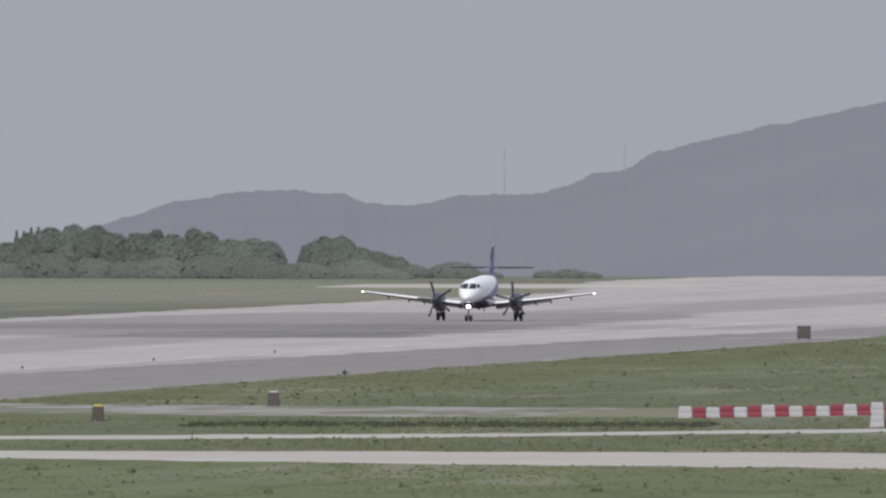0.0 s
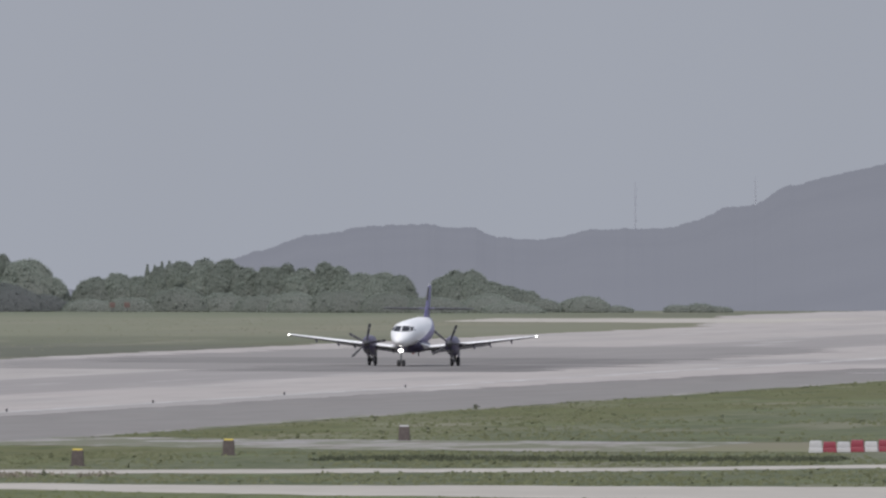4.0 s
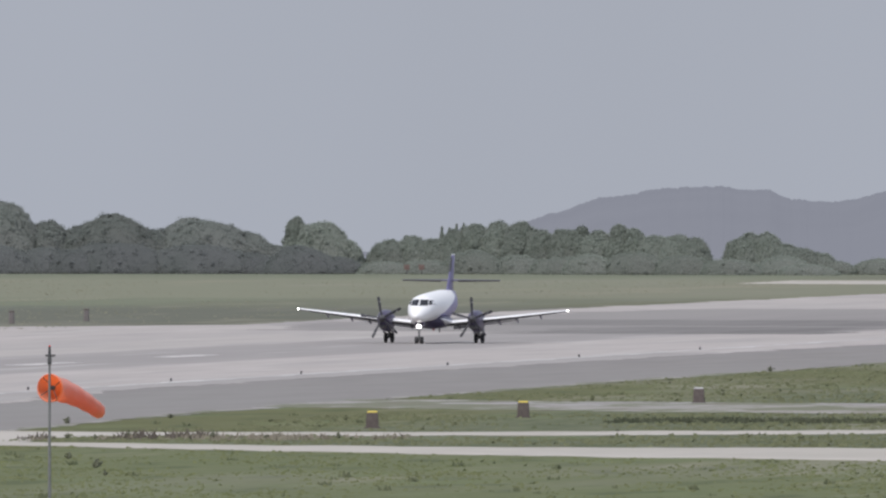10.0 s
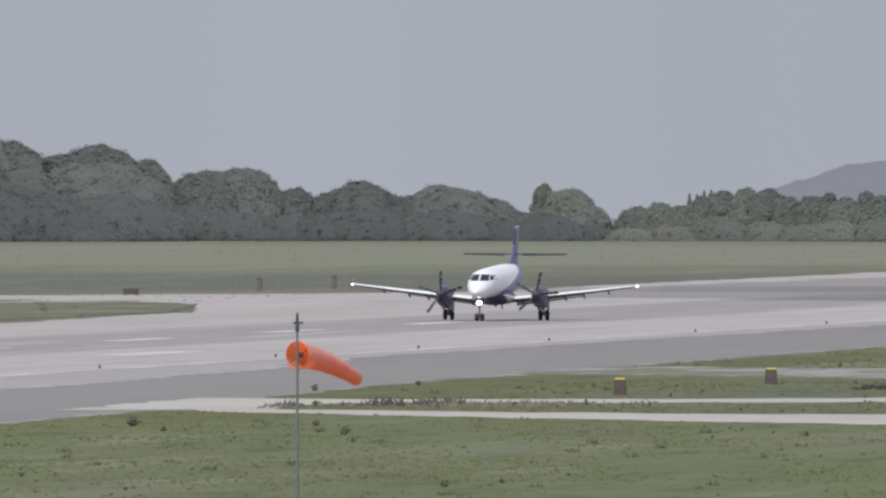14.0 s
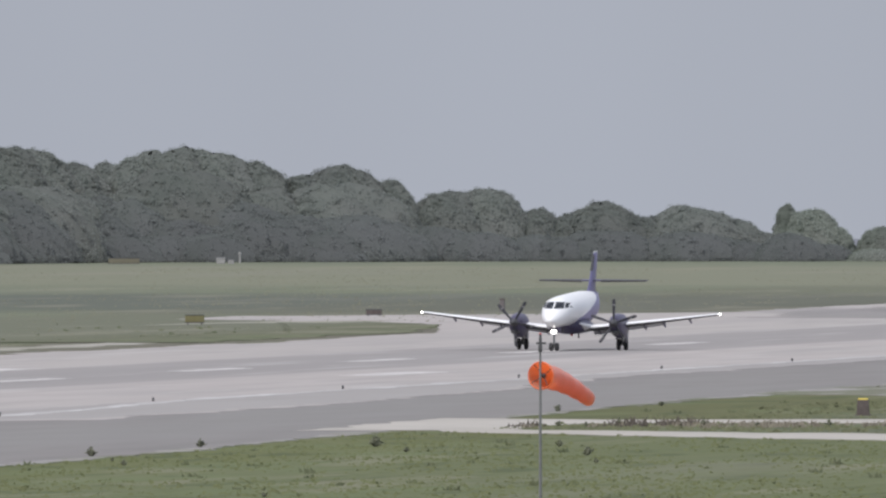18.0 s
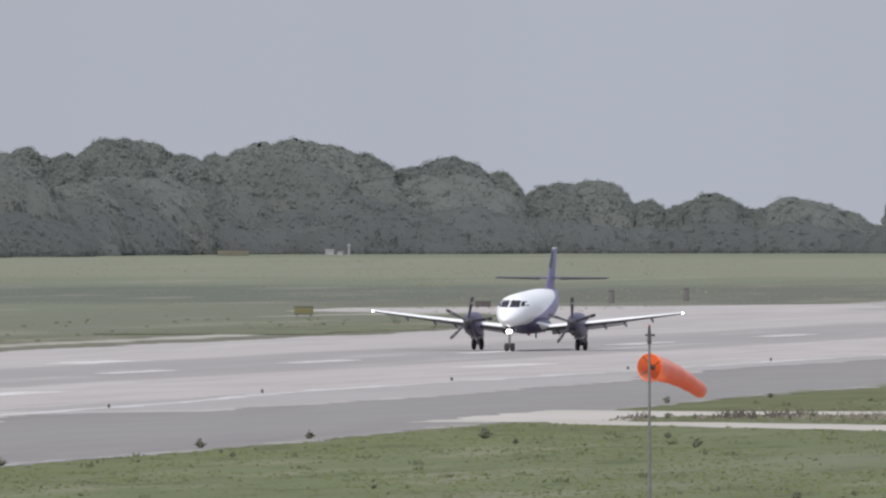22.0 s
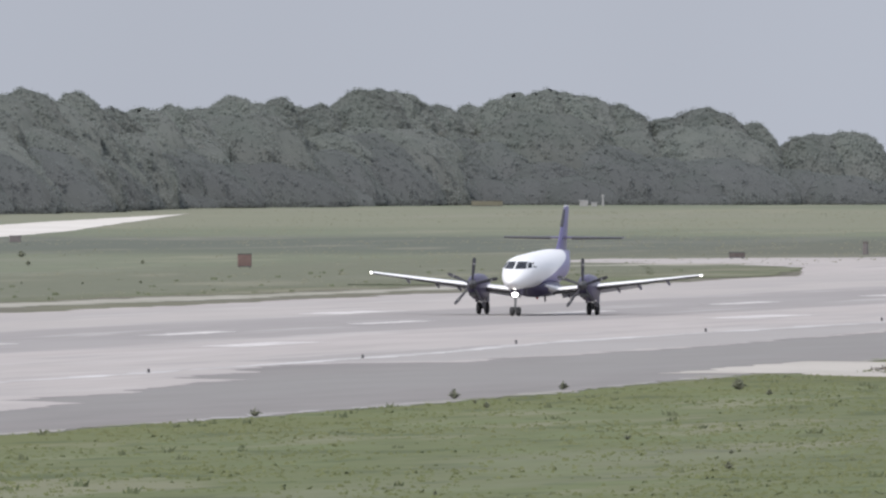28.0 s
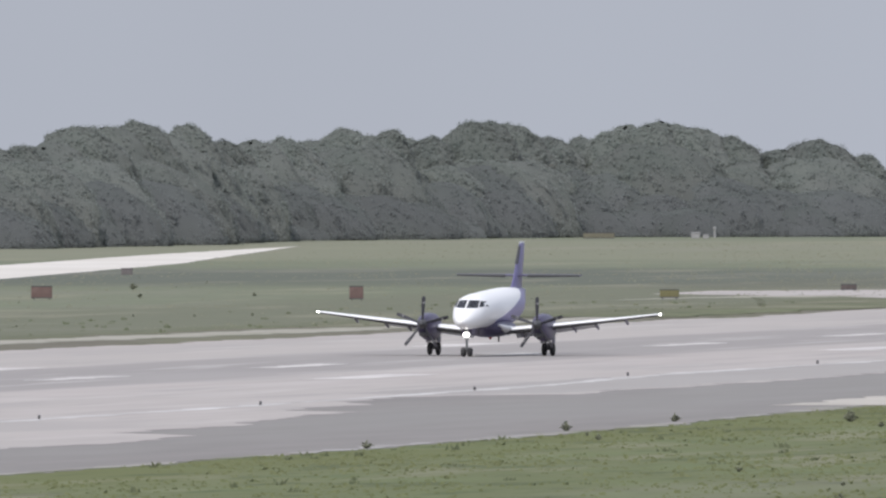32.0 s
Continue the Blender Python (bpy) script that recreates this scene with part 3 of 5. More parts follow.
# ---- hills ----
RIDGE = [(12.2, -6.3), (8.18, -5.4), (8.02, -5.6), (7.90, -5.2), (7.77, -3.5), (7.65, 0.2), (7.47, 4.8), (7.33, 6.7), (7.20, 7.3), (7.06, 6.7),
         (6.99, 4.6), (6.88, 4.3), (6.77, 6.4), (6.65, 6.4), (6.57, 6.8), (6.476, 9.2), (6.455, 10.5), (6.367, 11.4), (6.34, 12.5), (6.30, 14.7),
         (6.16, 17.4), (5.97, 20.7), (5.83, 22.9), (5.74, 24.7), (5.4, 31.0), (4.4, 44.0)]


def hills():
    """A long hazy ridge on the skyline, its crest rising to one side, with small wooded bumps."""
    az = np.array([r[0] for r in RIDGE][::-1])
    hz = np.array([r[1] for r in RIDGE][::-1])
    cols, rows = 1500, 10
    verts, faces = [], []
    for i in range(cols):
        a = 4.4 + (12.2 - 4.4) * i / (cols - 1)
        top = float(np.interp(a, az, hz)) + 0.45 * noise.fractal((a * 14, 0, 0), 0.8, 2.0, 4) + 0.30 * abs(noise.noise((a * 70, 3, 0))) + 0.22 * noise.noise((a * 160, 7, 0))
        for j in range(rows):
            s = j / (rows - 1)
            d = 4100 + 500 * s
            z = -42 + (top + 42) * (1 - (1 - s) ** 1.7) + (0.6 * noise.fractal((a * 9, s * 6, 4), 0.8, 2.0, 3) if 0 < j < rows - 1 else 0)
            verts.append((-d * math.sin(radians(a)), d * math.cos(radians(a)), z))
        verts.append((-4900 * math.sin(radians(a)), 4900 * math.cos(radians(a)), -50))
    n = rows + 1
    for i in range(cols - 1):
        for j in range(n - 1):
            o = i * n + j
            faces.append((o, o + 1, o + n + 1, o + n))
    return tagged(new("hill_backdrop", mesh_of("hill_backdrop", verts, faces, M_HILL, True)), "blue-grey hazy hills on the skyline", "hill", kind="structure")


hills()
for x, y, z0, z1, r in ((-532.6, 4559, 5.0, 15.6, 0.10), (-509.5, 4561.6, 10.0, 16.6, 0.08)):
    bm = bmesh.new()
    add_tube(bm, (0, 0, 0), (0, 0, z1 - z0), r, r * 0.5, 6)
    for k in range(5):
        zk = (z1 - z0) * (0.3 + 0.14 * k)
        add_tube(bm, (-0.35, 0, zk), (0.35, 0, zk), 0.06, n=5)
    me = bpy.data.meshes.new("radio_mast")
    bm.to_mesh(me)
    bm.free()
    me.materials.append(M_MAST)
    ob = new("radio_mast", me)
    ob.location = (x, y, z0)
    tagged(ob, "thin hazy radio mast on the far hill", "mast", "hill masts")


# ---- trees ----
LIGHTWARD = np.array([-0.14, -0.42, 0.42])   # leaves turn their faces to the light
WAVES = [(k, np.random.default_rng(900 + i).normal(0, 1, 3), i * 1.7) for i, k in enumerate((1.1, 1.4, 2.2, 3.0, 4.4))]


def unit(v):
    return v / (np.linalg.norm(v, axis=1, keepdims=True) + 1e-9)


def lumps(p):
    """Metres by which a crown's skin swells at that place: boughs, then smaller sprays."""
    out = np.zeros(len(p))
    for k, d, phase in WAVES:
        out += 0.62 / k * np.sin(p @ (d / np.linalg.norm(d)) * k + phase + 1.3 * np.sin(p @ d[::-1] * 0.6))
    return out


def quad_mesh(name, verts, faces, normals, materials, slots):
    """A mesh of quads from arrays, with the way that each corner looks."""
    me = bpy.data.meshes.new(name)
    m = len(faces)
    me.vertices.add(len(verts))
    me.vertices.foreach_set("co", verts.astype(np.float32).ravel())
    me.loops.add(4 * m)
    me.loops.foreach_set("vertex_index", faces.astype(np.int32).ravel())
    me.polygons.add(m)
    me.polygons.foreach_set("loop_start", np.arange(0, 4 * m, 4, dtype=np.int32))
    me.polygons.foreach_set("material_index", slots.astype(np.int32))
    me.polygons.foreach_set("use_smooth", np.ones(m, dtype=bool))
    me.update(calc_edges=True)
    for k in materials:
        me.materials.append(k)
    if normals is not None:
        me.normals_split_custom_set_from_vertices(unit(normals).tolist())
    return me


def sprays(centres, outward, sizes, rng, facing=0.35, scatter=0.14):
    """Four corners for each leaf spray: a small diamond that looks outward and to the light."""
    n = len(centres)
    nrm = unit(outward * 0.8 + LIGHTWARD * facing + rng.normal(0, scatter, (n, 3)))
    u = unit(np.cross(nrm, rng.normal(0, 1, (n, 3))))
    v = np.cross(nrm, u)
    s = sizes[:, None]
    return np.stack([centres - u * s, centres - v * s * 0.62, centres + u * s, centres + v * s * 0.62], 1).reshape(-1, 3)


def dome(d, height, half, mid, swell, where, skew=0.0):
    """Directions to places on a crown: a dome above, falling to the ground below, with lumps, and leaning with the wind."""
    p = d * np.array([half, half, height - mid])
    under = d[:, 2] < 0
    side = np.maximum(np.hypot(d[under, 0], d[under, 1]), 0.25)[:, None]
    p[under, :2] = d[under, :2] / side * (half - 0.18 * mid * d[under, 2:3])
    p[under, 2] = mid * d[under, 2]
    p += d * (lumps(p + where) * swell * np.where(under, 0.35, 1.0))[:, None]
    p[:, 2] = np.maximum(p[:, 2] + mid, 0.0)
    p[:, 0] -= skew * half * (p[:, 2] / height - 0.5)
    return p


def crown_mesh(rng, height, half, leaves, where, squat, materials, skew=0.0):
    """A crown of leafy boughs: each bough a rounded tuft of sprays on the dome, over a darker twig mass inside."""
    mid, swell = height * squat, min(0.55, 0.06 * height)
    boughs = int(np.clip(5.0 * half * height, 40, 320))
    d = unit(rng.normal(0, 1, (boughs, 3)) + np.array([0, 0, 0.25]))
    r = rng.uniform(0.5, 1.0, boughs) * min(0.70, 0.09 * height + 0.04 * half)
    top = dome(d, height * 0.975, half, mid, swell, where, skew)
    look_out = unit(d * np.array([1 / half, 1 / half, 1 / (height - mid)]))
    hub = top - look_out * r[:, None] * rng.uniform(0.50, 1.0, boughs)[:, None]
    share = r ** 2 / np.sum(r ** 2)
    pick = rng.choice(boughs, int(leaves * 0.5), p=share)
    g = unit(rng.normal(0, 1, (len(pick), 3)) + look_out[pick] * 1.5 + np.array([0, 0, 0.35]))
    out = rng.uniform(0.84, 1.03, len(pick)) + (rng.uniform(0, 1, len(pick)) < 0.10) * rng.uniform(0.05, 0.35, len(pick))
    p = hub[pick] + g * (r[pick] * out)[:, None]
    o = unit(g + look_out[pick] * 0.5)
    d2 = unit(rng.normal(0, 1, (leaves - len(pick), 3)))           # loose foliage between the boughs
    p2 = dome(d2, height * 0.98, half * 0.98, mid, swell, where, skew) + d2 * rng.uniform(-0.06, 0.17, (len(d2), 1))
    p, o = np.concatenate([p, p2]), np.concatenate([o, d2])
    keep = p[:, 2] > 0.03
    p, o = p[keep], o[keep]
    size = rng.uniform(0.08, 0.17, len(p)) * (0.62 + 0.05 * min(height, 9))
    verts = sprays(p, o, size, rng)
    faces = np.arange(len(verts)).reshape(-1, 4)
    soft = np.repeat(unit(o + rng.normal(0, 0.14, o.shape)), 4, 0) * 0.42 + LIGHTWARD / np.linalg.norm(LIGHTWARD) * 0.60
    slots = np.zeros(len(faces))
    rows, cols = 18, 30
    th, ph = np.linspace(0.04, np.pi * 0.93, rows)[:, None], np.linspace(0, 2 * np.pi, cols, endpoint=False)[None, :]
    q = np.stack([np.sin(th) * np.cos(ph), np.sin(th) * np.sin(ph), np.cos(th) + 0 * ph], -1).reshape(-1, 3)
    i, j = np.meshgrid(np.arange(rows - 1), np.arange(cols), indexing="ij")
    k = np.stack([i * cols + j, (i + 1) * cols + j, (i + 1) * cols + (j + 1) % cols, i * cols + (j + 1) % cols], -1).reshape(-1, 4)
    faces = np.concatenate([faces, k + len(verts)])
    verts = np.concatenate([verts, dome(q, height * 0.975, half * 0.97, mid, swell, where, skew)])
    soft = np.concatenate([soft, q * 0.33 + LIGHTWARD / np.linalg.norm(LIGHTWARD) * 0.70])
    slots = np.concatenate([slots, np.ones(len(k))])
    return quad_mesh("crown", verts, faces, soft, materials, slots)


def conifer_mesh(rng, height, half, leaves):
    """A narrow spire of drooping tiers."""
    z = height * (0.06 + 0.94 * rng.uniform(0, 1, leaves) ** 0.8)
    a = rng.uniform(0, 2 * np.pi, leaves)
    tier = 0.78 + 0.22 * np.cos(z * 2 * np.pi / 0.62)
    r = half * (1 - z / height) ** 0.85 * tier * np.sqrt(rng.uniform(0.35, 1, leaves)) + 0.03
    o = np.stack([np.cos(a), np.sin(a), np.full(leaves, 0.35)], 1)
    p = np.stack([r * np.cos(a), r * np.sin(a), z - 0.25 * r], 1)
    verts = sprays(p, unit(o), rng.uniform(0.08, 0.16, leaves), rng)
    soft = np.repeat(unit(o), 4, 0) * 0.45 + LIGHTWARD / np.linalg.norm(LIGHTWARD) * 0.55
    return quad_mesh("crown", verts, np.arange(len(verts)).reshape(-1, 4), soft, [M_LEAF_LOW], np.zeros(leaves))


def tree(x, y, height, half, seed, label, group, leaves=2600, spiky=False, category="tree", name="tree", low_wood=False, skew=0.08):
    rng = np.random.default_rng(seed)
    t = thing(name, pose(x, y, ground_height(x, y)), label, category, group)
    bm = bmesh.new()
    lean = rng.uniform(-0.08, 0.08) * height - skew * half * 0.3
    r0 = 0.05 + 0.022 * height
    add_tube(bm, (0, 0, -0.05), (lean * 0.4, 0, height * 0.4), r0, r0 * 0.7, 8)
    add_tube(bm, (lean * 0.4, 0, height * 0.4), (lean, 0, height * 0.85), r0 * 0.7, r0 * 0.2, 8)
    for k in range(6):
        a, z = k * 1.05 + rng.uniform(-0.4, 0.4), height * rng.uniform(0.2, 0.6)
        add_tube(bm, (lean * z / height, 0, z), (half * 0.6 * math.cos(a), half * 0.6 * math.sin(a), min(z + height * 0.22, height * 0.85)), r0 * 0.4, r0 * 0.12, 6)
    part("trunk", bm, M_BARK, t)
    squat = 0.10 if name == "shrub" else 0.62 if half < 1.5 and height > 5 else 0.20 if group == "front of the wood" else 0.30
    # shrubs before the wood take the foliage with the foot's shade painted in
    materials = [M_LEAF_LOW, M_CANOPY_LOW] if low_wood else [M_LEAF_FOOT_SHADE, M_CANOPY_FOOT_SHADE] if name == "shrub" else [M_LEAF, M_CANOPY]
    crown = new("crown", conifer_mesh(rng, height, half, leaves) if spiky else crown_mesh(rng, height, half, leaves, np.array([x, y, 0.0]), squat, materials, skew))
    crown.parent = t
    return t


WOOD_TALL = [
    (-455.0, 2272.9, 9.80, 3.31), (-454.5, 2296.0, 10.44, 3.34), (-454.1, 2327.3, 12.23, 4.06), (-453.6, 2353.2, 12.38, 4.11), (-454.6, 2385.5, 12.00, 3.18), (-455.3, 2411.0, 10.59, 2.63),
    (-455.7, 2448.3, 10.75, 3.68), (-452.4, 2466.8, 11.62, 4.30), (-450.3, 2478.5, 11.27, 2.70), (-448.2, 2490.3, 10.90, 2.53), (-445.4, 2505.4, 12.78, 3.76), (-443.3, 2516.4, 12.41, 3.16),
    (-441.0, 2528.1, 10.76, 2.57), (-435.2, 2532.1, 12.11, 3.18), (-431.7, 2533.5, 12.60, 3.79), (-427.5, 2535.2, 12.35, 3.67), (-423.0, 2537.0, 10.76, 3.06), (-418.3, 2538.9, 9.78, 2.57),
    (-414.2, 2540.5, 10.58, 3.80),
]
WOOD_MID = [
    (-409.0, 2542.6, 8.74, 2.76), (-403.7, 2544.6, 7.81, 3.80), (-398.8, 2546.5, 8.00, 3.56), (-394.1, 2547.7, 5.79, 2.76), (-390.4, 2548.3, 5.29, 2.76), (-386.5, 2548.9, 6.34, 4.17),
    (-382.4, 2549.5, 4.93, 2.46), (-376.9, 2550.3, 6.03, 4.42), (-372.7, 2550.9, 4.44, 2.76), (-370.3, 2551.3, 3.39, 2.46), (-367.4, 2551.7, 6.28, 1.35), (-364.7, 2552.1, 5.85, 2.82),
    (-362.1, 2552.4, 3.82, 1.84),
]
WOOD_LOW = [
    (-357.2, 2553.1, 3.70, 2.4), (-354.6, 2553.0, 4.20, 2.0), (-352.4, 2553.0, 4.10, 1.8), (-350.3, 2553.0, 4.80, 1.7), (-347.8, 2553.0, 5.55, 1.8), (-345.3, 2552.7, 5.65, 2.0),
    (-342.6, 2551.2, 5.60, 2.0), (-340.0, 2549.8, 4.70, 2.0), (-337.0, 2548.3, 4.90, 2.1), (-335.6, 2547.5, 5.20, 1.3), (-333.7, 2546.5, 4.80, 2.0), (-331.0, 2545.1, 5.55, 1.6),
    (-329.2, 2544.2, 5.20, 1.5), (-326.7, 2542.8, 4.30, 2.2), (-324.4, 2541.6, 4.25, 2.0), (-322.6, 2540.5, 3.90, 1.8), (-317.6, 2540.0, 3.80, 1.3), (-316.3, 2540.0, 4.35, 1.7),
    (-314.4, 2540.0, 4.25, 1.7), (-312.4, 2540.0, 3.30, 1.9), (-310.7, 2540.0, 3.00, 1.9), (-308.9, 2540.7, 2.30, 1.7), (-307.0, 2540.7, 1.44, 1.9),
    (-302.5, 2542.3, 1.81, 2.4), (-299.5, 2543.1, 0.71, 1.8), (-292.7, 2545.4, 0.75, 1.3), (-290.3, 2546.0, 1.00, 1.4), (-288.4, 2546.5, 0.65, 1.2),
]
rnd = random.Random(5)
for i, (x, y, h, w) in enumerate(WOOD_TALL):
    tree(x, y, h - 0.2, w * 1.55, 100 + i, "tall dark green broadleaf tree in the dense wood", "dense wood", 9000)
for i, (x, y, h, w) in enumerate(WOOD_MID):
    bent = i in (5, 7)
    tree(x, y, h, w * (1.25 if w > 1.5 else 1.0), 200 + i, "wind-bent dull green tree sloping to one side" if bent else "rounded dull green tree in the thinning end of the wood", "wood edge", 6500, low_wood=i >= 10, skew=0.38 if bent else 0.12)
for i, (x, y, h, w) in enumerate(WOOD_LOW):
    bush = h < 2.2
    tree(x, y, h, w * 1.2, 300 + i, "low dark bush on the grassy skyline" if bush else "small rounded green tree beyond the runway", "skyline bushes" if bush else "small trees",
         2200 if bush else 5500, low_wood=True, category="bush" if bush else "tree", name="bush" if bush else "tree")
for i, (a, b) in enumerate(zip(WOOD_TALL, WOOD_TALL[1:])):
    tree((a[0] + b[0]) / 2 - 2, (a[1] + b[1]) / 2 + 8, min(a[2], b[2]) * 0.985, (a[3] + b[3]) * 0.85, 800 + i, "dark green tree deep in the dense wood", "dense wood", 4500)
# a second, lower rank fills the wood between and before the tall crowns
for i, (x, y, h, w) in enumerate(WOOD_TALL):
    for k in (0, 1):
        tree(x * (0.9975 - 0.003 * k) + rnd.uniform(-1.5, 1.5), y * (0.9975 - 0.003 * k) + rnd.uniform(-3, 3), h * (0.80 - 0.28 * k) * rnd.uniform(0.85, 1.05), w * rnd.uniform(2.0, 2.5), 400 + 50 * k + i,
             "dense green tree at the front of the wood" if k == 0 else "broad low shrub along the wood's foot", "front of the wood" if k == 0 else "shrubs along the wood",
             7500 if k == 0 else 5500, category="tree" if k == 0 else "shrub", name="tree" if k == 0 else "shrub")
for i, (x, y, h, w) in enumerate(WOOD_MID + WOOD_LOW[:22:2]):
    tree(x + rnd.uniform(0, 3), y - 12 + rnd.uniform(-4, 4), h * rnd.uniform(0.36, 0.56), max(w, 2.2) * rnd.uniform(1.3, 1.7), 600 + i, "broad low shrub along the wood's foot", "shrubs along the wood", 4000, low_wood=i >= len(WOOD_MID),
         category="shrub", name="shrub")
# young growth and low scrub close the wood's front
for i, (a, b) in enumerate(zip(WOOD_TALL, WOOD_TALL[1:])):
    for k in range(9):
        f, young = k / 9 + rnd.uniform(0, 0.08), k % 3 == 0
        x, y = a[0] + (b[0] - a[0]) * f, a[1] + (b[1] - a[1]) * f
        near = 1 - ((10 if young else 17) + rnd.uniform(-3, 3)) / math.hypot(x, y)
        if young:
            tree(x * near, y * near, (a[2] + b[2]) / 2 * rnd.uniform(0.34, 0.62), rnd.uniform(4.5, 7.0), 1000 + 9 * i + k, "young leafy growth closing the wood's front", "young growth", 4200, category="shrub", name="shrub")
        else:
            tree(x * near, y * near, rnd.uniform(1.8, 3.4), rnd.uniform(3.5, 5.5), 1000 + 9 * i + k, "low mounded scrub at the wood's foot", "scrub", 1400, category="shrub", name="shrub")
for k in range(6):
    tree(-352.0 + 0.80 * k, 2556, 4.95 + 0.5 * rnd.random(), 1.1, 700 + k, "slim pointed conifer standing above the scrub", "conifers", 2200, spiky=True, name="conifer_tree")


# ---- grass and weeds ----
def tussocks(name, n, xr, yr, size, material, label, seed, inside=None, blades=4, wide=0.35, tilt=0.16):
    """Bunches of bent blades standing on the ground; nobody could count them."""
    rng = np.random.default_rng(seed)
    x, y = rng.uniform(*xr, n), rng.uniform(*yr, n)
    if inside is not None:
        ok = inside(x, y)
        x, y = x[ok], y[ok]
    n = len(x)
    m = n * blades
    x, y = np.repeat(x, blades) + rng.normal(0, size * 0.5, m), np.repeat(y, blades) + rng.normal(0, size * 0.5, m)
    h = rng.uniform(0.4, 1.0, m) * size * np.repeat(rng.uniform(0.4, 1.2, n), blades)
    a, w = rng.uniform(-1.0, 1.0, m), h * wide
    z0 = np.zeros_like(x)
    tipx, tipy = x + rng.normal(0, 1, m) * h * 0.5, y + rng.normal(0, 1, m) * h * 0.3
    t3 = np.stack([np.stack([x - w * np.cos(a), y - w * np.sin(a), z0], 1), np.stack([x + w * np.cos(a), y + w * np.sin(a), z0], 1), np.stack([tipx, tipy, h], 1)], 1)
    turned = np.cross(t3[:, 1] - t3[:, 0], t3[:, 2] - t3[:, 0])[:, 1] > 0
    t3[turned] = t3[turned][:, [1, 0, 2]]
    me = bpy.data.meshes.new(name)
    me.vertices.add(3 * m)
    me.vertices.foreach_set("co", t3.astype(np.float32).ravel())
    me.loops.add(3 * m)
    me.loops.foreach_set("vertex_index", np.arange(3 * m, dtype=np.int32))
    me.polygons.add(m)
    me.polygons.foreach_set("loop_start", np.arange(0, 3 * m, 3, dtype=np.int32))
    me.polygons.foreach_set("use_smooth", np.ones(m, dtype=bool))
    me.update(calc_edges=True)
    me.materials.append(material)
    lit = np.array([0.0, -0.25, 0.95]) + np.repeat(rng.normal(0, tilt, (n, 3)), 3 * blades, 0)     # a bunch leans one way
    me.normals_split_custom_set_from_vertices(unit(lit).tolist())
    return tagged(new(name, me), label, "grass", kind="stuff")


near_edge = lambda x, y: x > np.interp(y, [780, 935, 1030, 1120, 1300, 1640], [-160, -160, -164, -168, -169.5, -168.5]) + 0.4
road_low = lambda x: np.interp(x, [-160, -146, -130, -114, -95, -60], [1008, 991, 973, 959, 949, 930])
road_high = lambda x: np.interp(x, [-163, -148, -133.5, -119, -100, -60], [1022, 1008, 1001, 1000.6, 999.4, 997])
serv_low = lambda x: np.interp(x, [-162, -145.5, -126, -109, -90], [1040, 1043, 1054, 1078, 1110])
serv_high = lambda x: np.interp(x, [-162, -145.5, -126, -109, -90], [1052, 1059, 1069, 1094, 1130])


def patchy(x, y, grain=1.0):
    """Thins the growth out in drifts: true where a bunch stands."""
    p = np.stack([x / 3.0, y / 14.0, 0 * x], 1) * grain
    return np.random.default_rng(len(x)).uniform(-0.9, 1.1, len(x)) < lumps(p) + 0.6 * lumps(p * 2.7 + 9)


tussocks("near_grass", 60000, (-165, -55), (640, 1012), 0.095, M_TUSSOCK, "rough tussocky grass on the near field", 1, lambda x, y: near_edge(x, y) & (y < road_low(x) - 0.3) & patchy(x, y), 3, 0.9, 0.09)
tussocks("verge_grass", 20000, (-170, -85), (1000, 1140), 0.13, M_TUSSOCK_VERGE, "rough grass between the concrete tracks", 2,
         lambda x, y: near_edge(x, y) & (((y > road_high(x) + 1) & (y < serv_low(x) - 0.3)) | ((y > serv_high(x) + 1) & (y < 1137))) & (x > -160) & patchy(x, y), 3, 0.9, 0.09)
tussocks("strip_grass", 22000, (-170, -85), (1190, 1640), 0.14, M_TUSSOCK_VERGE, "rough grass beside the asphalt strip", 3, lambda x, y: near_edge(x, y) & patchy(x, y), 3, 0.9, 0.09)
sand_edge = lambda y: -np.interp(y, [1600, 1674, 1838, 2022, 2300, 2460], [336, 345, 364, 386, 427, 452]) + 1.5
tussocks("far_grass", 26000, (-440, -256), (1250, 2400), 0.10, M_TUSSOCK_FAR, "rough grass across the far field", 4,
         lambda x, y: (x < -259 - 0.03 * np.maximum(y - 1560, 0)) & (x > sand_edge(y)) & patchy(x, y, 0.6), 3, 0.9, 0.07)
tussocks("dark_tufts", 260, (-165, -55), (640, 1130), 0.24, M_TUFT, "scattered darker tufts in the rough grass", 8,
         lambda x, y: near_edge(x, y) & ((y < road_low(x) - 1) | (y > serv_high(x) + 1)), 9)
tussocks("edge_tufts", 220, (-172, -152), (780, 1500), 0.22, M_TUFT, "darker tufts along the asphalt's edge", 9, lambda x, y: near_edge(x, y) & ~near_edge(x - 3.0, y) & ((y < 1005) | (y > 1205)), 9)
tussocks("verge_tufts", 110, (-285, -256), (1270, 1600), 0.20, M_TUFT, "darker tufts along the far verge", 10, None, 8)
tussocks("dark_sedge", 1300, (-143.5, -119), (1096, 1109), 0.24, M_DITCH, "dark sedge along a shallow ditch", 6)
tussocks("track_weeds", 700, (-159.5, -144), (1024, 1039), 0.26, M_SEDGE, "dry dark weeds between the tracks", 7, lambda x, y: patchy(x, y, 1.6), 6, 0.3)
tussocks("track_brush", 300, (-160, -153), (1026, 1038), 0.42, M_BRUSH, "dark dry brush where the tracks meet", 17, lambda x, y: patchy(x, y, 1.6), 8, 0.22)


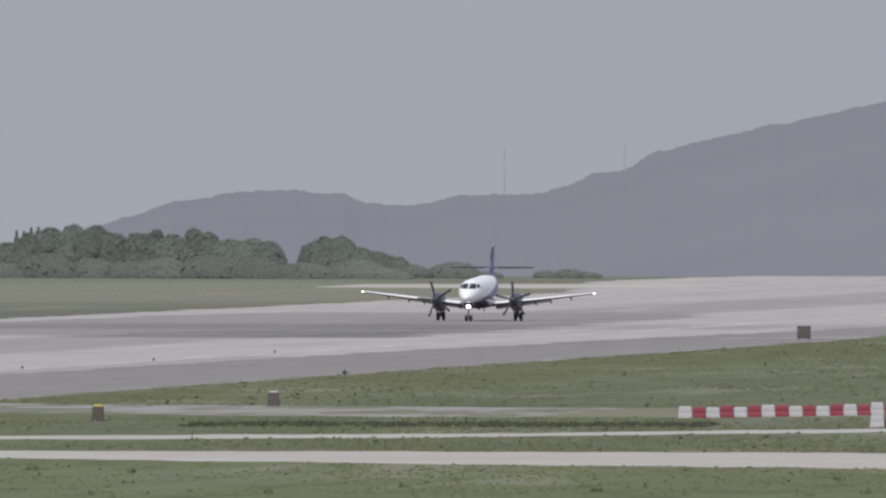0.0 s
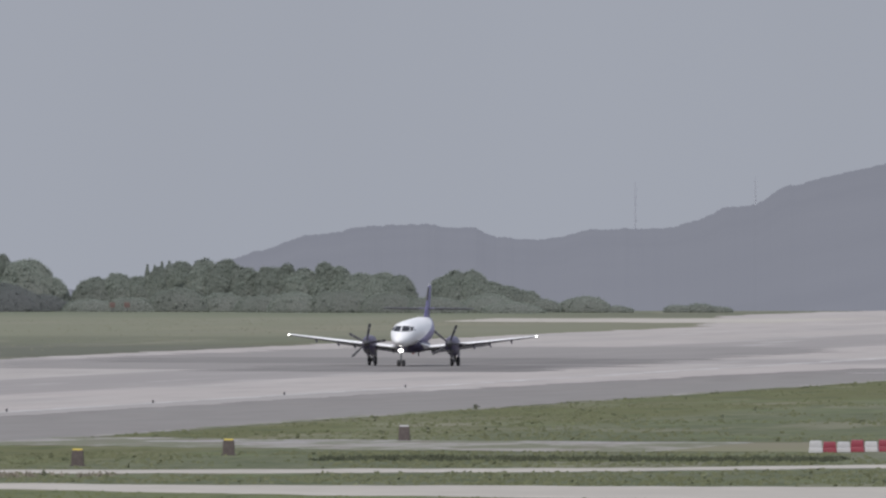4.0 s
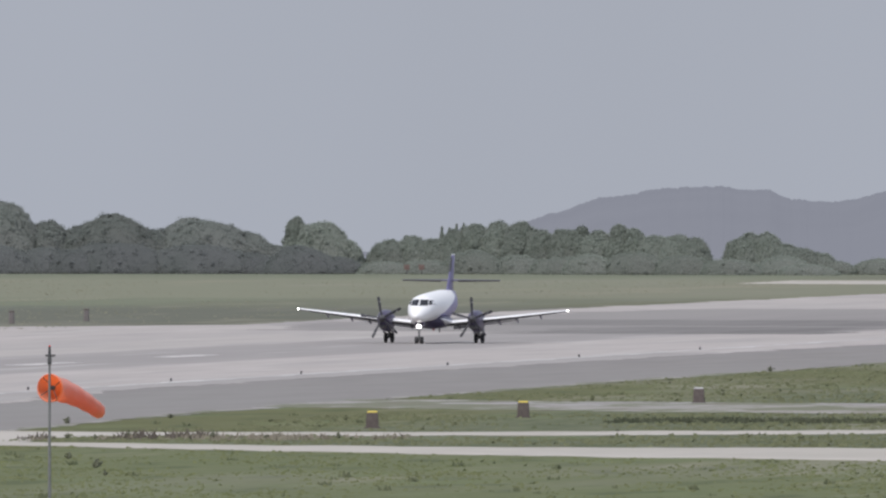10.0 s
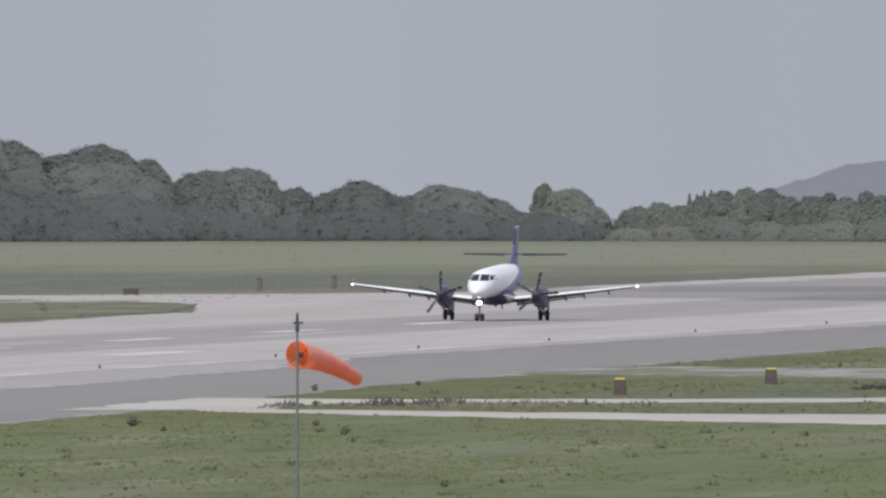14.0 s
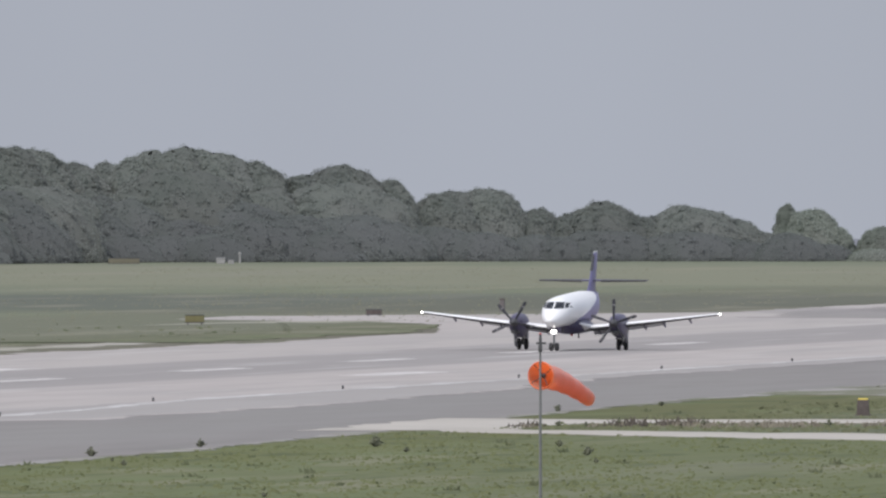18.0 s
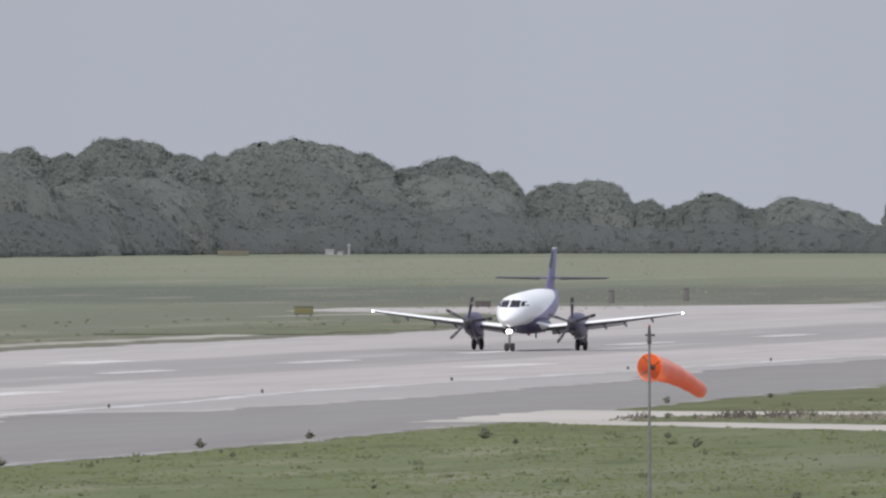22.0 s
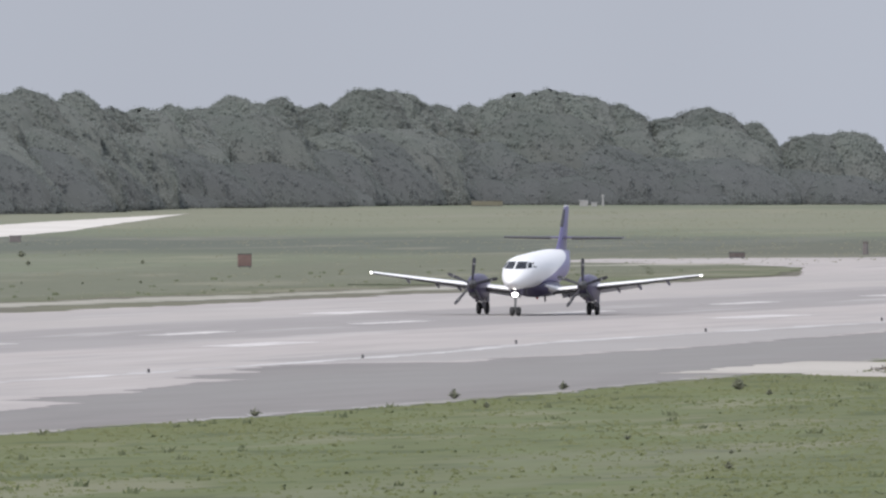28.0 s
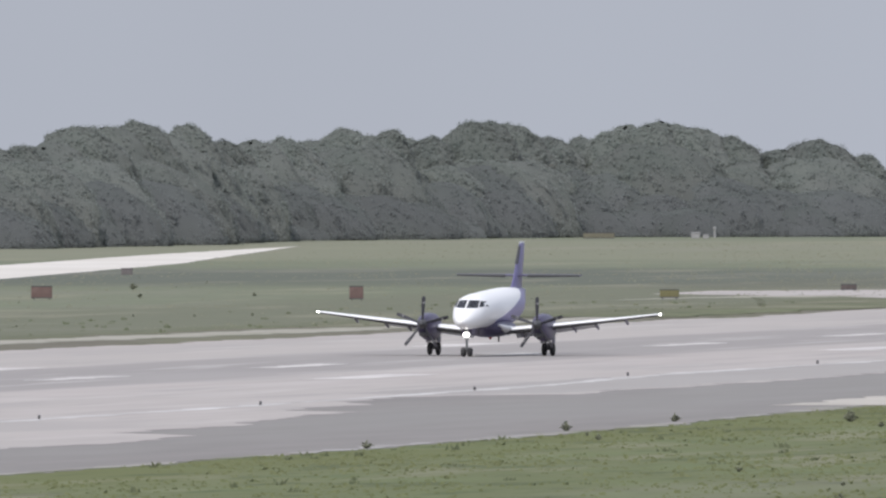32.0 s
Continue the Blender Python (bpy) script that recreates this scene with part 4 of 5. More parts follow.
def weed(seed, size):
    """A loose clump of leafy stalks leaning out from one root."""
    rng = np.random.default_rng(seed)
    stalks, per = 30, 14
    a = rng.uniform(0, 2 * np.pi, stalks)
    lean, tall = rng.uniform(0.05, 0.95, stalks), rng.uniform(0.35, 1.0, stalks) * size
    tall[:2] *= 1.2
    f = rng.uniform(0.05, 1.0, stalks * per) ** 0.9
    a, lean, tall = (np.repeat(k, per) for k in (a, lean, tall))
    r = f * tall * lean + rng.normal(0, 0.04 * size, len(f))
    p = np.stack([r * np.cos(a), r * np.sin(a), np.abs(f * tall * (0.8 - 0.55 * lean * f))], 1)
    o = np.stack([np.cos(a), np.sin(a), np.full(len(f), 0.6)], 1)
    p[:, :2] *= 0.8
    verts = sprays(p, o, rng.uniform(0.06, 0.14, len(f)) * size * (1.35 - 0.6 * f), rng)
    return quad_mesh("weed_clump", verts, np.arange(len(verts)).reshape(-1, 4), None, [M_WEED], np.zeros(len(f)))


WEEDS = [(-167.6, 1089.4, 0.55), (-118.3, 797.9, 0.42), (-156.3, 1033.9, 0.5), (-166.3, 1113.3, 0.4), (-147.8, 961.2, 0.4), (-143.1, 938.1, 0.5),
         (-162.0, 956.8, 0.55), (-161.4, 927.5, 0.55), (-159.7, 874.1, 0.5), (-155.0, 958.6, 0.65), (-155.6, 901.4, 0.35), (-122.8, 757.5, 0.4),
         (-156.6, 968.6, 0.6), (-151.0, 941.5, 0.35), (-118.6, 799.9, 0.4), (-136.5, 819.6, 0.3), (-142.3, 932.5, 0.45), (-169.2, 1368.5, 0.5), (-158.6, 1031.0, 0.42), (-156.9, 1028.0, 0.36), (-152.4, 1033.0, 0.5), (-149.6, 1030.0, 0.36), (-147.0, 1034.0, 0.42), (-330.2, 1711.7, 0.75), (-314.7, 1633.9, 0.5), (-308.8, 1646.2, 0.4)]
weed_meshes = [weed(20 + k, 1.0) for k in range(6)]
for i in range(48):
    if i < len(WEEDS):
        x, y, s = WEEDS[i]
    else:
        y = rnd.uniform(700, 1500)
        a = radians(rnd.uniform(5.6, 11.2))
        x = -y * math.tan(a)
        s = rnd.uniform(0.14, 0.34)
        if x < float(np.interp(y, [700, 935, 1030, 1120, 1640], [-159, -159, -163, -167, -168])) or 930 < y < 1070 and x > -148 or 1130 < y < 1200:
            continue
    ob = new("weed_clump", weed_meshes[i % 6])
    ob.matrix_basis = pose(x, y, 0, 0, 0, 40 * i) @ Matrix.Diagonal((s, s, s, 1))
    tagged(ob, "dark clump of leafy weeds standing in the grass", "weed", "weed clumps")
for i in range(14):
    y = rnd.uniform(1300, 1950)
    a = radians(rnd.uniform(8.2, 11.3))
    x = -y * math.tan(a)
    if x > -268:
        continue
    s = rnd.uniform(0.15, 0.32)
    ob = new("weed_clump", weed_meshes[i % 6])
    ob.matrix_basis = pose(x, y, 0, 0, 0, 40 * i) @ Matrix.Diagonal((s, s, s, 1))
    tagged(ob, "dark clump of weeds on the far field", "weed", "far weed clumps")


# ---- airfield furniture ----
def marker_box(x, y, cap, label):
    t = thing("marker_box", pose(x, y, 0, 0, 0, 6) @ Matrix.Diagonal((0.86, 0.86, 0.92, 1)), label, "marker box", "marker boxes")
    part("casing", add_box(bmesh.new(), -0.34, 0.34, -0.3, 0.3, 0, 0.78, 0.03, 0.90), M_BROWN, t)
    part("lid", add_box(bmesh.new(), -0.27, 0.27, -0.25, 0.25, 0.78, 0.86, 0.02, 0.92), cap, t, "bright painted lid")
    part("foot", add_box(bmesh.new(), -0.42, 0.42, -0.36, 0.36, -0.02, 0.06, 0.01), M_BROWN, t)


marker_box(-150.6, 1188.7, M_WHITEPLASTIC, "dark brown marker box with a white lid on the grass")
marker_box(-150.2, 1119.1, M_YELLOW, "dark brown marker box with a yellow lid on the grass")
marker_box(-151.0, 1073.2, M_YELLOW, "dark brown marker box with a yellow lid on the grass")


def sign_board(x, y, w, h, lift, material, label, group="", legs=2, turn=4):
    t = thing("sign_board", pose(x, y, 0, 0, 0, turn), label, "sign", group)
    part("panel", add_box(bmesh.new(), -w / 2, w / 2, -0.09, 0.09, lift, lift + h, 0.02), material, t)
    for z0, z1 in ((lift - 0.03, lift + 0.03), (lift + h - 0.03, lift + h + 0.03)):
        part("frame_rail", add_box(bmesh.new(), -w / 2 - 0.02, w / 2 + 0.02, -0.11, 0.11, z0, z1), M_DARK, t)
    for k in range(legs):
        xk = -w * 0.36 + w * 0.72 * k / max(1, legs - 1)
        part("leg", add_tube(bmesh.new(), (xk, 0, -0.02), (xk, 0, lift + 0.05), 0.04, n=8), M_DARK, t)


sign_board(-171.5, 1648.3, 0.95, 0.80, 0.14, M_OLIVEDARK, "square dark grey board on short legs, seen from behind", turn=7)
sign_board(-275.0, 1622.0, 1.32, 0.52, 0.15, M_OLIVE, "low dull yellow airfield sign on short legs")
sign_board(-294.5, 1608.0, 0.95, 0.85, 0.12, M_REDSIGN, "square faded red airfield board in the grass", "red boards")
sign_board(-317.7, 1613.6, 1.45, 0.80, 0.10, M_REDSIGN, "wide faded red airfield board in the grass", "red boards")
sign_board(-276.0, 1706.0, 1.15, 0.35, 0.12, M_BROWN, "low brown airfield sign beside the runway", turn=10)
sign_board(-427.7, 2477.8, 3.3, 0.55, 0.05, M_KHAKI, "long low pale khaki board at the wood's foot", legs=4, turn=10)
for x, y in ((-274.6, 1757.6), (-273.0, 1784.2)):
    t = thing("short_post", pose(x, y, 0), "dark short post beside the runway", "post", "short posts")
    part("shaft", add_box(bmesh.new(), -0.2, 0.2, -0.2, 0.2, 0, 0.85, 0.03, 0.85), M_POST, t)
    part("cap", add_box(bmesh.new(), -0.21, 0.21, -0.21, 0.21, 0.85, 0.97, 0.03, 0.8), M_BROWN, t)
for x, y, s in ((-418.0, 2482.0, 0.9), (-416.6, 2480.3, 0.6)):
    t = thing("field_hut", pose(x, y, 0, 0, 0, 8), "small weathered pale cabinet at the foot of the wood", "cabinet", "pale cabinets")
    part("casing", add_box(bmesh.new(), -s / 2, s / 2, -0.3, 0.3, 0, s * 0.62, 0.03), M_PALEBOX, t)
    part("roof", add_box(bmesh.new(), -s / 2 - 0.06, s / 2 + 0.06, -0.36, 0.36, s * 0.62, s * 0.72, 0.02, 0.9), M_PALEBOX, t)
t = thing("white_post", pose(-419.0, 2500.3, 0), "weathered pale marker post at the foot of the wood", "post")
part("shaft", add_tube(bmesh.new(), (0, 0, 0), (0, 0, 0.95), 0.14, 0.12, 10), M_PALEBOX, t)
part("cap", add_tube(bmesh.new(), (0, 0, 0.95), (0, 0, 1.15), 0.2, 0.16, 10), M_PALEBOX, t)
for x, y in ((-352.5, 2532.0), (-350.9, 2532.0)):
    t = thing("red_marker", pose(x, y, 0), "small faded red marker before the scrub", "marker", "red markers")
    part("board", add_box(bmesh.new(), -0.3, 0.3, -0.05, 0.05, 0.5, 1.05, 0.02), M_REDSIGN, t)
    part("stake", add_tube(bmesh.new(), (0, 0, 0), (0, 0, 0.55), 0.05, n=6), M_DARK, t)


t = thing("field_cabinet", pose(-362.7, 1877.7, 0, 0, 0, 8), "low grey-brown cabinet in the grass before the sandy track", "cabinet")
part("casing", add_box(bmesh.new(), -0.45, 0.45, -0.3, 0.3, 0, 0.46, 0.03), M_POST, t)
part("roof", add_box(bmesh.new(), -0.5, 0.5, -0.35, 0.35, 0.46, 0.54, 0.02, 0.9), M_POST, t)


def runway_light():
    t = thing("runway_light", pose(-193.5, 1129.3, 0.0), "small dark runway edge light on a stalk", "runway light", "runway edge lights")
    part("stalk", add_tube(bmesh.new(), (0, 0, 0), (0, 0, 0.10), 0.03, 0.025, 8), M_DARK, t)
    lens = bmesh.new()
    bmesh.ops.create_uvsphere(lens, u_segments=10, v_segments=8, radius=0.065, matrix=Matrix.Translation((0, 0, 0.13)))
    part("lens", lens, M_DARK, t)
    part("base", add_tube(bmesh.new(), (0, 0, -0.02), (0, 0, 0.06), 0.075, 0.065, 12), M_DARK, t)
    return t


light_thing = runway_light()
for x, y in ((-188.8, 958.4), (-188.9, 1008.4), (-189.7, 1065.7), (-193.8, 1188.0), (-194.0, 1247.4), (-193.8, 1297.5), (-193.3, 1344.7), (-193.0, 1404), (-193.0, 1464), (-193.0, 1524)):
    copy_thing(light_thing, pose(x, y, 0.0))


def barrier_row(x0, y0, x1, y1, n, start):
    """Plastic barrier blocks, red and white in turn, set end to end."""
    for k in range(n):
        f = (k + 0.5) / n
        red = (k + start) % 2 == 1
        t = thing("barrier_block", pose(x0 + (x1 - x0) * f, y0 + (y1 - y0) * f, 0, 0, 0, rnd.uniform(-2, 6)), ("red" if red else "white") + " plastic barrier block in a row on the grass", "barrier", "barrier row")
        bm = bmesh.new()
        z = rnd.uniform(0.50, 0.64)
        add_box(bm, -0.35, 0.35, -0.24, 0.24, 0, z * 0.45, 0.03, 0.92)
        part("foot", bm, M_REDPLASTIC if red else M_WHITEPLASTIC, t)
        part("body", add_box(bmesh.new(), -0.32, 0.32, -0.17, 0.17, z * 0.45, z, 0.04, 0.9), M_REDPLASTIC if red else M_WHITEPLASTIC, t)


barrier_row(-124.3, 1136.2, -113.2, 1158.0, 20, 0)
barrier_row(-111.2, 1098.4, -106.6, 1101.4, 7, 0)


# ---- windsock ----
def windsock():
    t = thing("windsock", pose(-106.95, 691.8, 0), "orange cloth windsock on a slim grey steel pole", "windsock")
    part("pole", add_tube(bmesh.new(), (0, 0, 0), (0, 0, 6.5), 0.056, 0.031, 12), M_STEEL, t)
    part("base_plate", add_box(bmesh.new(), -0.25, 0.25, -0.25, 0.25, 0, 0.06, 0.01), M_STEEL, t)
    part("hinge", add_box(bmesh.new(), -0.13, 0.13, -0.12, 0.12, 0.82, 1.15, 0.03), M_DARK, t, "dark hinge box")
    top = bmesh.new()
    add_tube(top, (0, 0, 6.40), (0, 0, 6.72), 0.055, 0.035, 10)
    lamp = part("lamp", top, M_DARK, t, "dark lamp at the pole's top")
    cap = bmesh.new()
    bmesh.ops.create_uvsphere(cap, u_segments=10, v_segments=8, radius=0.036, matrix=Matrix.Translation((0, 0, 6.73)))
    part("lens", cap, M_REDLENS, lamp, "red glass of the lamp")
    arm = bmesh.new()
    add_tube(arm, (-0.12, 0, 6.46), (0.17, 0, 6.46), 0.032, n=8)
    part("cross_arm", arm, M_DARK, t)
    part("bracket", add_box(bmesh.new(), -0.055, 0.055, -0.055, 0.055, 6.20, 6.40, 0.015), M_DARK, t)
    ring = bmesh.new()
    sock = bmesh.new()
    rows = []
    L = 3.4
    n = 28
    for j in range(25):
        s = j / 24
        droop = -0.05 - 1.25 * s ** 1.6 * 0.55
        r = 0.40 - 0.165 * s + 0.010 * math.sin(9 * s * 3.1)
        rows.append([Vector((r * math.cos(2 * math.pi * i / n) * (1 + 0.03 * math.sin(i * 1.7 + j)), s * L * 0.93 - 0.12 * r * math.sin(2 * math.pi * i / n),
                             droop + r * math.sin(2 * math.pi * i / n))) for i in range(n)])
    add_loft(sock, rows, cap=False)
    cloth = part("sock", sock, M_SOCK, t, "sun-faded orange cloth sock drooping in light wind")
    cloth.matrix_basis = pose(0.0, 0.08, 5.55, 0, 0, -19)
    add_loft(ring, [[Vector(((0.405 + 0.02 * math.cos(b)) * math.cos(2 * math.pi * i / 28), 0.02 * math.sin(b), (0.405 + 0.02 * math.cos(b)) * math.sin(2 * math.pi * i / 28) - 0.05)) for i in range(28)]
                    for b in (0, 1.6, 3.1, 4.7, 6.28)], cap=False)
    part("hoop", ring, M_HOOP, cloth)
    boss = bmesh.new()
    bmesh.ops.create_uvsphere(boss, u_segments=12, v_segments=8, radius=0.075, matrix=Matrix.Translation((0.05, 0.10, -0.05)))
    part("swivel", boss, M_DARK, cloth, "dark swivel at the sock's mouth")
    for a in (0.55, 2.2, 3.75, 5.3):
        part("spoke", add_tube(bmesh.new(), (0.05, 0.10, -0.05), (0.40 * math.cos(a), 0.02, -0.05 + 0.40 * math.sin(a)), 0.013, n=6), M_DARK, cloth)
    return cloth


sock_part = windsock()


# ---- airliner ----
def two_tone(white, blue):
    """White upper body that gives way to purple-blue low on the flank, sweeping up to the tail."""
    m = white.copy()
    m.name = "fuselage_paint"
    n, l = m.node_tree.nodes, m.node_tree.links
    p = n["Principled BSDF"]
    old = p.inputs["Base Color"].links[0].from_socket
    tc, sep = n.new("ShaderNodeTexCoord"), n.new("ShaderNodeSeparateXYZ")
    l.new(tc.outputs["Object"], sep.inputs[0])
    line, edge, back, both, mix = n.new("ShaderNodeMath"), n.new("ShaderNodeMapRange"), n.new("ShaderNodeMapRange"), n.new("ShaderNodeMath"), n.new("ShaderNodeMixRGB")
    line.operation, line.inputs[1].default_value = "MULTIPLY_ADD", -0.17
    l.new(sep.outputs["Y"], line.inputs[0])
    l.new(sep.outputs["Z"], line.inputs[2])
    edge.inputs["From Min"].default_value, edge.inputs["From Max"].default_value = 1.16, 1.10
    l.new(line.outputs[0], edge.inputs["Value"])
    back.inputs["From Min"].default_value, back.inputs["From Max"].default_value = 4.2, 4.4
    l.new(sep.outputs["Y"], back.inputs["Value"])
    both.operation = "MULTIPLY"
    l.new(edge.outputs[0], both.inputs[0])
    l.new(back.outputs[0], both.inputs[1])
    l.new(both.outputs[0], mix.inputs[0])
    l.new(old, mix.inputs[1])
    mix.inputs[2].default_value = (*blue, 1)
    l.new(mix.outputs[0], p.inputs["Base Color"])
    return m


def wing_section(x, y, z, chord, thick, n=9, twist=0.0):
    """An aerofoil across the X axis: leading edge at y, trailing edge at y + chord."""
    up, down = [], []
    for i in range(n + 1):
        s = (1 - math.cos(math.pi * i / n)) / 2
        t = 5 * thick * (0.2969 * math.sqrt(s) - 0.126 * s - 0.3516 * s ** 2 + 0.2843 * s ** 3 - 0.1036 * s ** 4)
        camber = 0.02 * 4 * s * (1 - s)
        up.append(Vector((x, y + chord * s, z + chord * (camber + t) - twist * chord * s)))
        down.append(Vector((x, y + chord * s, z + chord * (camber - t) - twist * chord * s)))
    return up + down[-2:0:-1]


FUSELAGE = [(-1.78, 1.82, 0.03, 0.03), (-1.7, 1.82, 0.15, 0.14), (-1.45, 1.85, 0.32, 0.28), (-1, 1.92, 0.5, 0.43), (-0.5, 2.00, 0.64, 0.56), (0, 2.09, 0.75, 0.66),
            (0.45, 2.20, 0.83, 0.77), (0.9, 2.28, 0.90, 0.85), (1.35, 2.33, 0.94, 0.89), (2, 2.37, 0.97, 0.89), (3, 2.40, 0.99, 0.91), (6, 2.46, 1, 0.96), (9, 2.51, 1, 1.00),
            (11, 2.56, 0.98, 0.99), (12.5, 2.66, 0.87, 0.87), (14, 2.86, 0.64, 0.66), (15.5, 3.10, 0.36, 0.42), (16.8, 3.28, 0.13, 0.2), (17.4, 3.34, 0.04, 0.06)]


def skin_x(y, z):
    """Half-width of the body at that station and height, for panes that lie on it."""
    ys = [s[0] for s in FUSELAGE]
    cz, rx, rz = (float(np.interp(y, ys, [s[k] for s in FUSELAGE])) for k in (1, 2, 3))
    k = max(0.0, 1 - ((z - cz) / rz) ** 2)
    return rx * math.sqrt(k)


def skin_y(x, z):
    """The station at which the nose's skin is met at that place across and height."""
    best = None
    for i in range(400):
        y = -1.78 + i * 0.01
        if skin_x(y, z) >= abs(x):
            best = y
            break
    return best if best is not None else 2.2


def pane(body, corners):
    bm = bmesh.new()
    steps = 4
    (a, b, c, d) = corners
    grid = []
    for i in range(steps + 1):
        row = []
        for j in range(steps + 1):
            u, v = i / steps, j / steps
            x = (a[0] * (1 - u) + b[0] * u) * (1 - v) + (d[0] * (1 - u) + c[0] * u) * v
            z = (a[1] * (1 - u) + b[1] * u) * (1 - v) + (d[1] * (1 - u) + c[1] * u) * v
            row.append(bm.verts.new((x, skin_y(x, z) - 0.03, z)))
        grid.append(row)
    for i in range(steps):
        for j in range(steps):
            bm.faces.new((grid[i][j], grid[i + 1][j], grid[i + 1][j + 1], grid[i][j + 1]))
    bmesh.ops.solidify(bm, geom=list(bm.faces), thickness=0.02)
    return part("windscreen_pane", bm, M_GLASS, body)


def build_airliner():
    t = thing("airliner", pose(RUN_X, 1850, 0.022), "white and purple-blue twin-propeller airliner rolling along the runway", "airplane")
    body = part("fuselage", add_loft(bmesh.new(), [oval(*s, n=36) for s in FUSELAGE]), two_tone(M_WHITE, (0.20, 0.18, 0.36)), t, "white fuselage with purple-blue lower flank")
    for corners in (((-0.80, 2.62), (-0.61, 2.58), (-0.58, 2.92), (-0.70, 2.88)), ((-0.57, 2.55), (-0.04, 2.54), (-0.04, 2.96), (-0.54, 2.94)),
                    ((0.04, 2.54), (0.57, 2.55), (0.54, 2.94), (0.04, 2.96)), ((0.61, 2.58), (0.80, 2.62), (0.70, 2.88), (0.58, 2.92))):
        pane(body, corners)
    for s in (-1, 1):
        bm = bmesh.new()
        v = [bm.verts.new((s * (skin_x(y, z) + 0.012), y, z)) for y, z in ((1.00, 2.62), (1.50, 2.62), (1.45, 2.90), (1.10, 2.88))]
        bm.faces.new(v)
        bmesh.ops.solidify(bm, geom=list(bm.faces), thickness=0.02)
        part("side_window", bm, M_GLASS, body)
    part("belly_fairing", add_loft(bmesh.new(), [oval(4.3, 1.55, 0.25, 0.15, 20), oval(4.8, 1.48, 0.95, 0.42, 20), oval(5.8, 1.45, 1.15, 0.50, 20), oval(8.6, 1.45, 1.12, 0.48, 20), oval(10.2, 1.6, 0.5, 0.25, 20)]),
         M_NAVY, t, "dark navy belly fairing")
    for x, y, z in ((0.0, 3.3, 1.38), (0.35, 10.4, 1.3), (0.25, 8.0, 0.98)):
        part("aerial", add_box(bmesh.new(), x - 0.02, x + 0.02, y, y + 0.3, z - 0.28, z + 0.1, 0, 1.2), M_DARK, t)
    bm = bmesh.new()
    bmesh.ops.create_uvsphere(bm, u_segments=10, v_segments=8, radius=0.09, matrix=Matrix.Translation((0, 7.0, 0.93)))
    part("beacon", bm, M_REDLENS, t, "red belly beacon")
    for s in (-1, 1):
        wing = part("wing", add_loft(bmesh.new(), [wing_section(s * x, y, z, c, th) for x, y, z, c, th in ((0.7, 5.55, 1.27, 2.75, 0.115), (3.05, 5.75, 1.51, 2.40, 0.11), (6.0, 6.05, 1.84, 1.80, 0.105), (9.0, 6.40, 2.20, 1.15, 0.09), (9.14, 6.75, 2.22, 0.7, 0.06))]),
                    M_WHITE, t, "white tapering wing with raised tip")
        edge = bmesh.new()
        add_loft(edge, [[Vector((s * x, y - 0.012, z + 0.2 * r)), Vector((s * x, y - 0.012, z - 0.3 * r)), Vector((s * x, y + 0.06, z - 0.9 * r)), Vector((s * x, y + 0.25, z - 1.15 * r)), Vector((s * x, y + 0.25, z)), Vector((s * x, y + 0.05, z + 0.15 * r))]
                        for x, y, z, r in ((1.1, 5.58, 1.305, 0.165), (3.0, 5.75, 1.495, 0.15), (6.0, 6.05, 1.835, 0.105), (9.0, 6.40, 2.20, 0.055))])
        part("deicer_boot", edge, M_DARK, wing, "black rubber boot under the leading edge")
        fillet = bmesh.new()
        add_loft(fillet, [oval(4.7, 1.62, 0.05, 0.05, 12, s * 0.86), oval(5.1, 1.50, 0.20, 0.16, 12, s * 0.98), oval(5.7, 1.40, 0.32, 0.20, 12, s * 1.08), oval(6.8, 1.38, 0.30, 0.18, 12, s * 1.1)])
        part("wing_fillet", fillet, M_WHITE, wing)
        flap = bmesh.new()
        add_loft(flap, [wing_section(s * x, y, z, c, 0.12, 6, 0.55) for x, y, z, c in ((1.15, 8.0, 1.24, 0.62), (2.5, 7.95, 1.40, 0.58), (3.6, 7.9, 1.52, 0.52), (5.6, 7.75, 1.77, 0.45))])
        part("flap", flap, M_WHITE, wing, "lowered flap")
        for x, y, z in ((1.6, 7.6, 1.18), (4.4, 7.3, 1.50), (5.6, 7.2, 1.66), (7.2, 7.0, 1.92)):
            part("flap_fairing", add_loft(bmesh.new(), [oval(y - 0.5, z + 0.03, 0.02, 0.02, 8, s * x), oval(y, z - 0.05, 0.06, 0.10, 8, s * x), oval(y + 0.7, z - 0.20, 0.05, 0.10, 8, s * x), oval(y + 1.0, z - 0.24, 0.01, 0.02, 8, s * x)]), M_NAVY, wing)
        tip = bmesh.new()
        bmesh.ops.create_uvsphere(tip, u_segments=12, v_segments=8, radius=0.05, matrix=Matrix.Translation((s * 9.12, 6.55, 2.22)))
        part("tip_light", tip, M_LAMP, wing, "lit white wingtip light")
        nac = part("engine_nacelle", add_loft(bmesh.new(), [oval(y, z, rx, rz, 24, s * 3.05, 2.3) for y, z, rx, rz in ((3.95, 1.66, 0.26, 0.28), (4.15, 1.60, 0.35, 0.46), (4.6, 1.56, 0.42, 0.61), (5.4, 1.52, 0.46, 0.72), (6.6, 1.47, 0.45, 0.74), (7.8, 1.46, 0.34, 0.60), (8.7, 1.55, 0.18, 0.30), (9.1, 1.60, 0.06, 0.10))]),
                   M_NAVY, t, "dark navy engine nacelle")
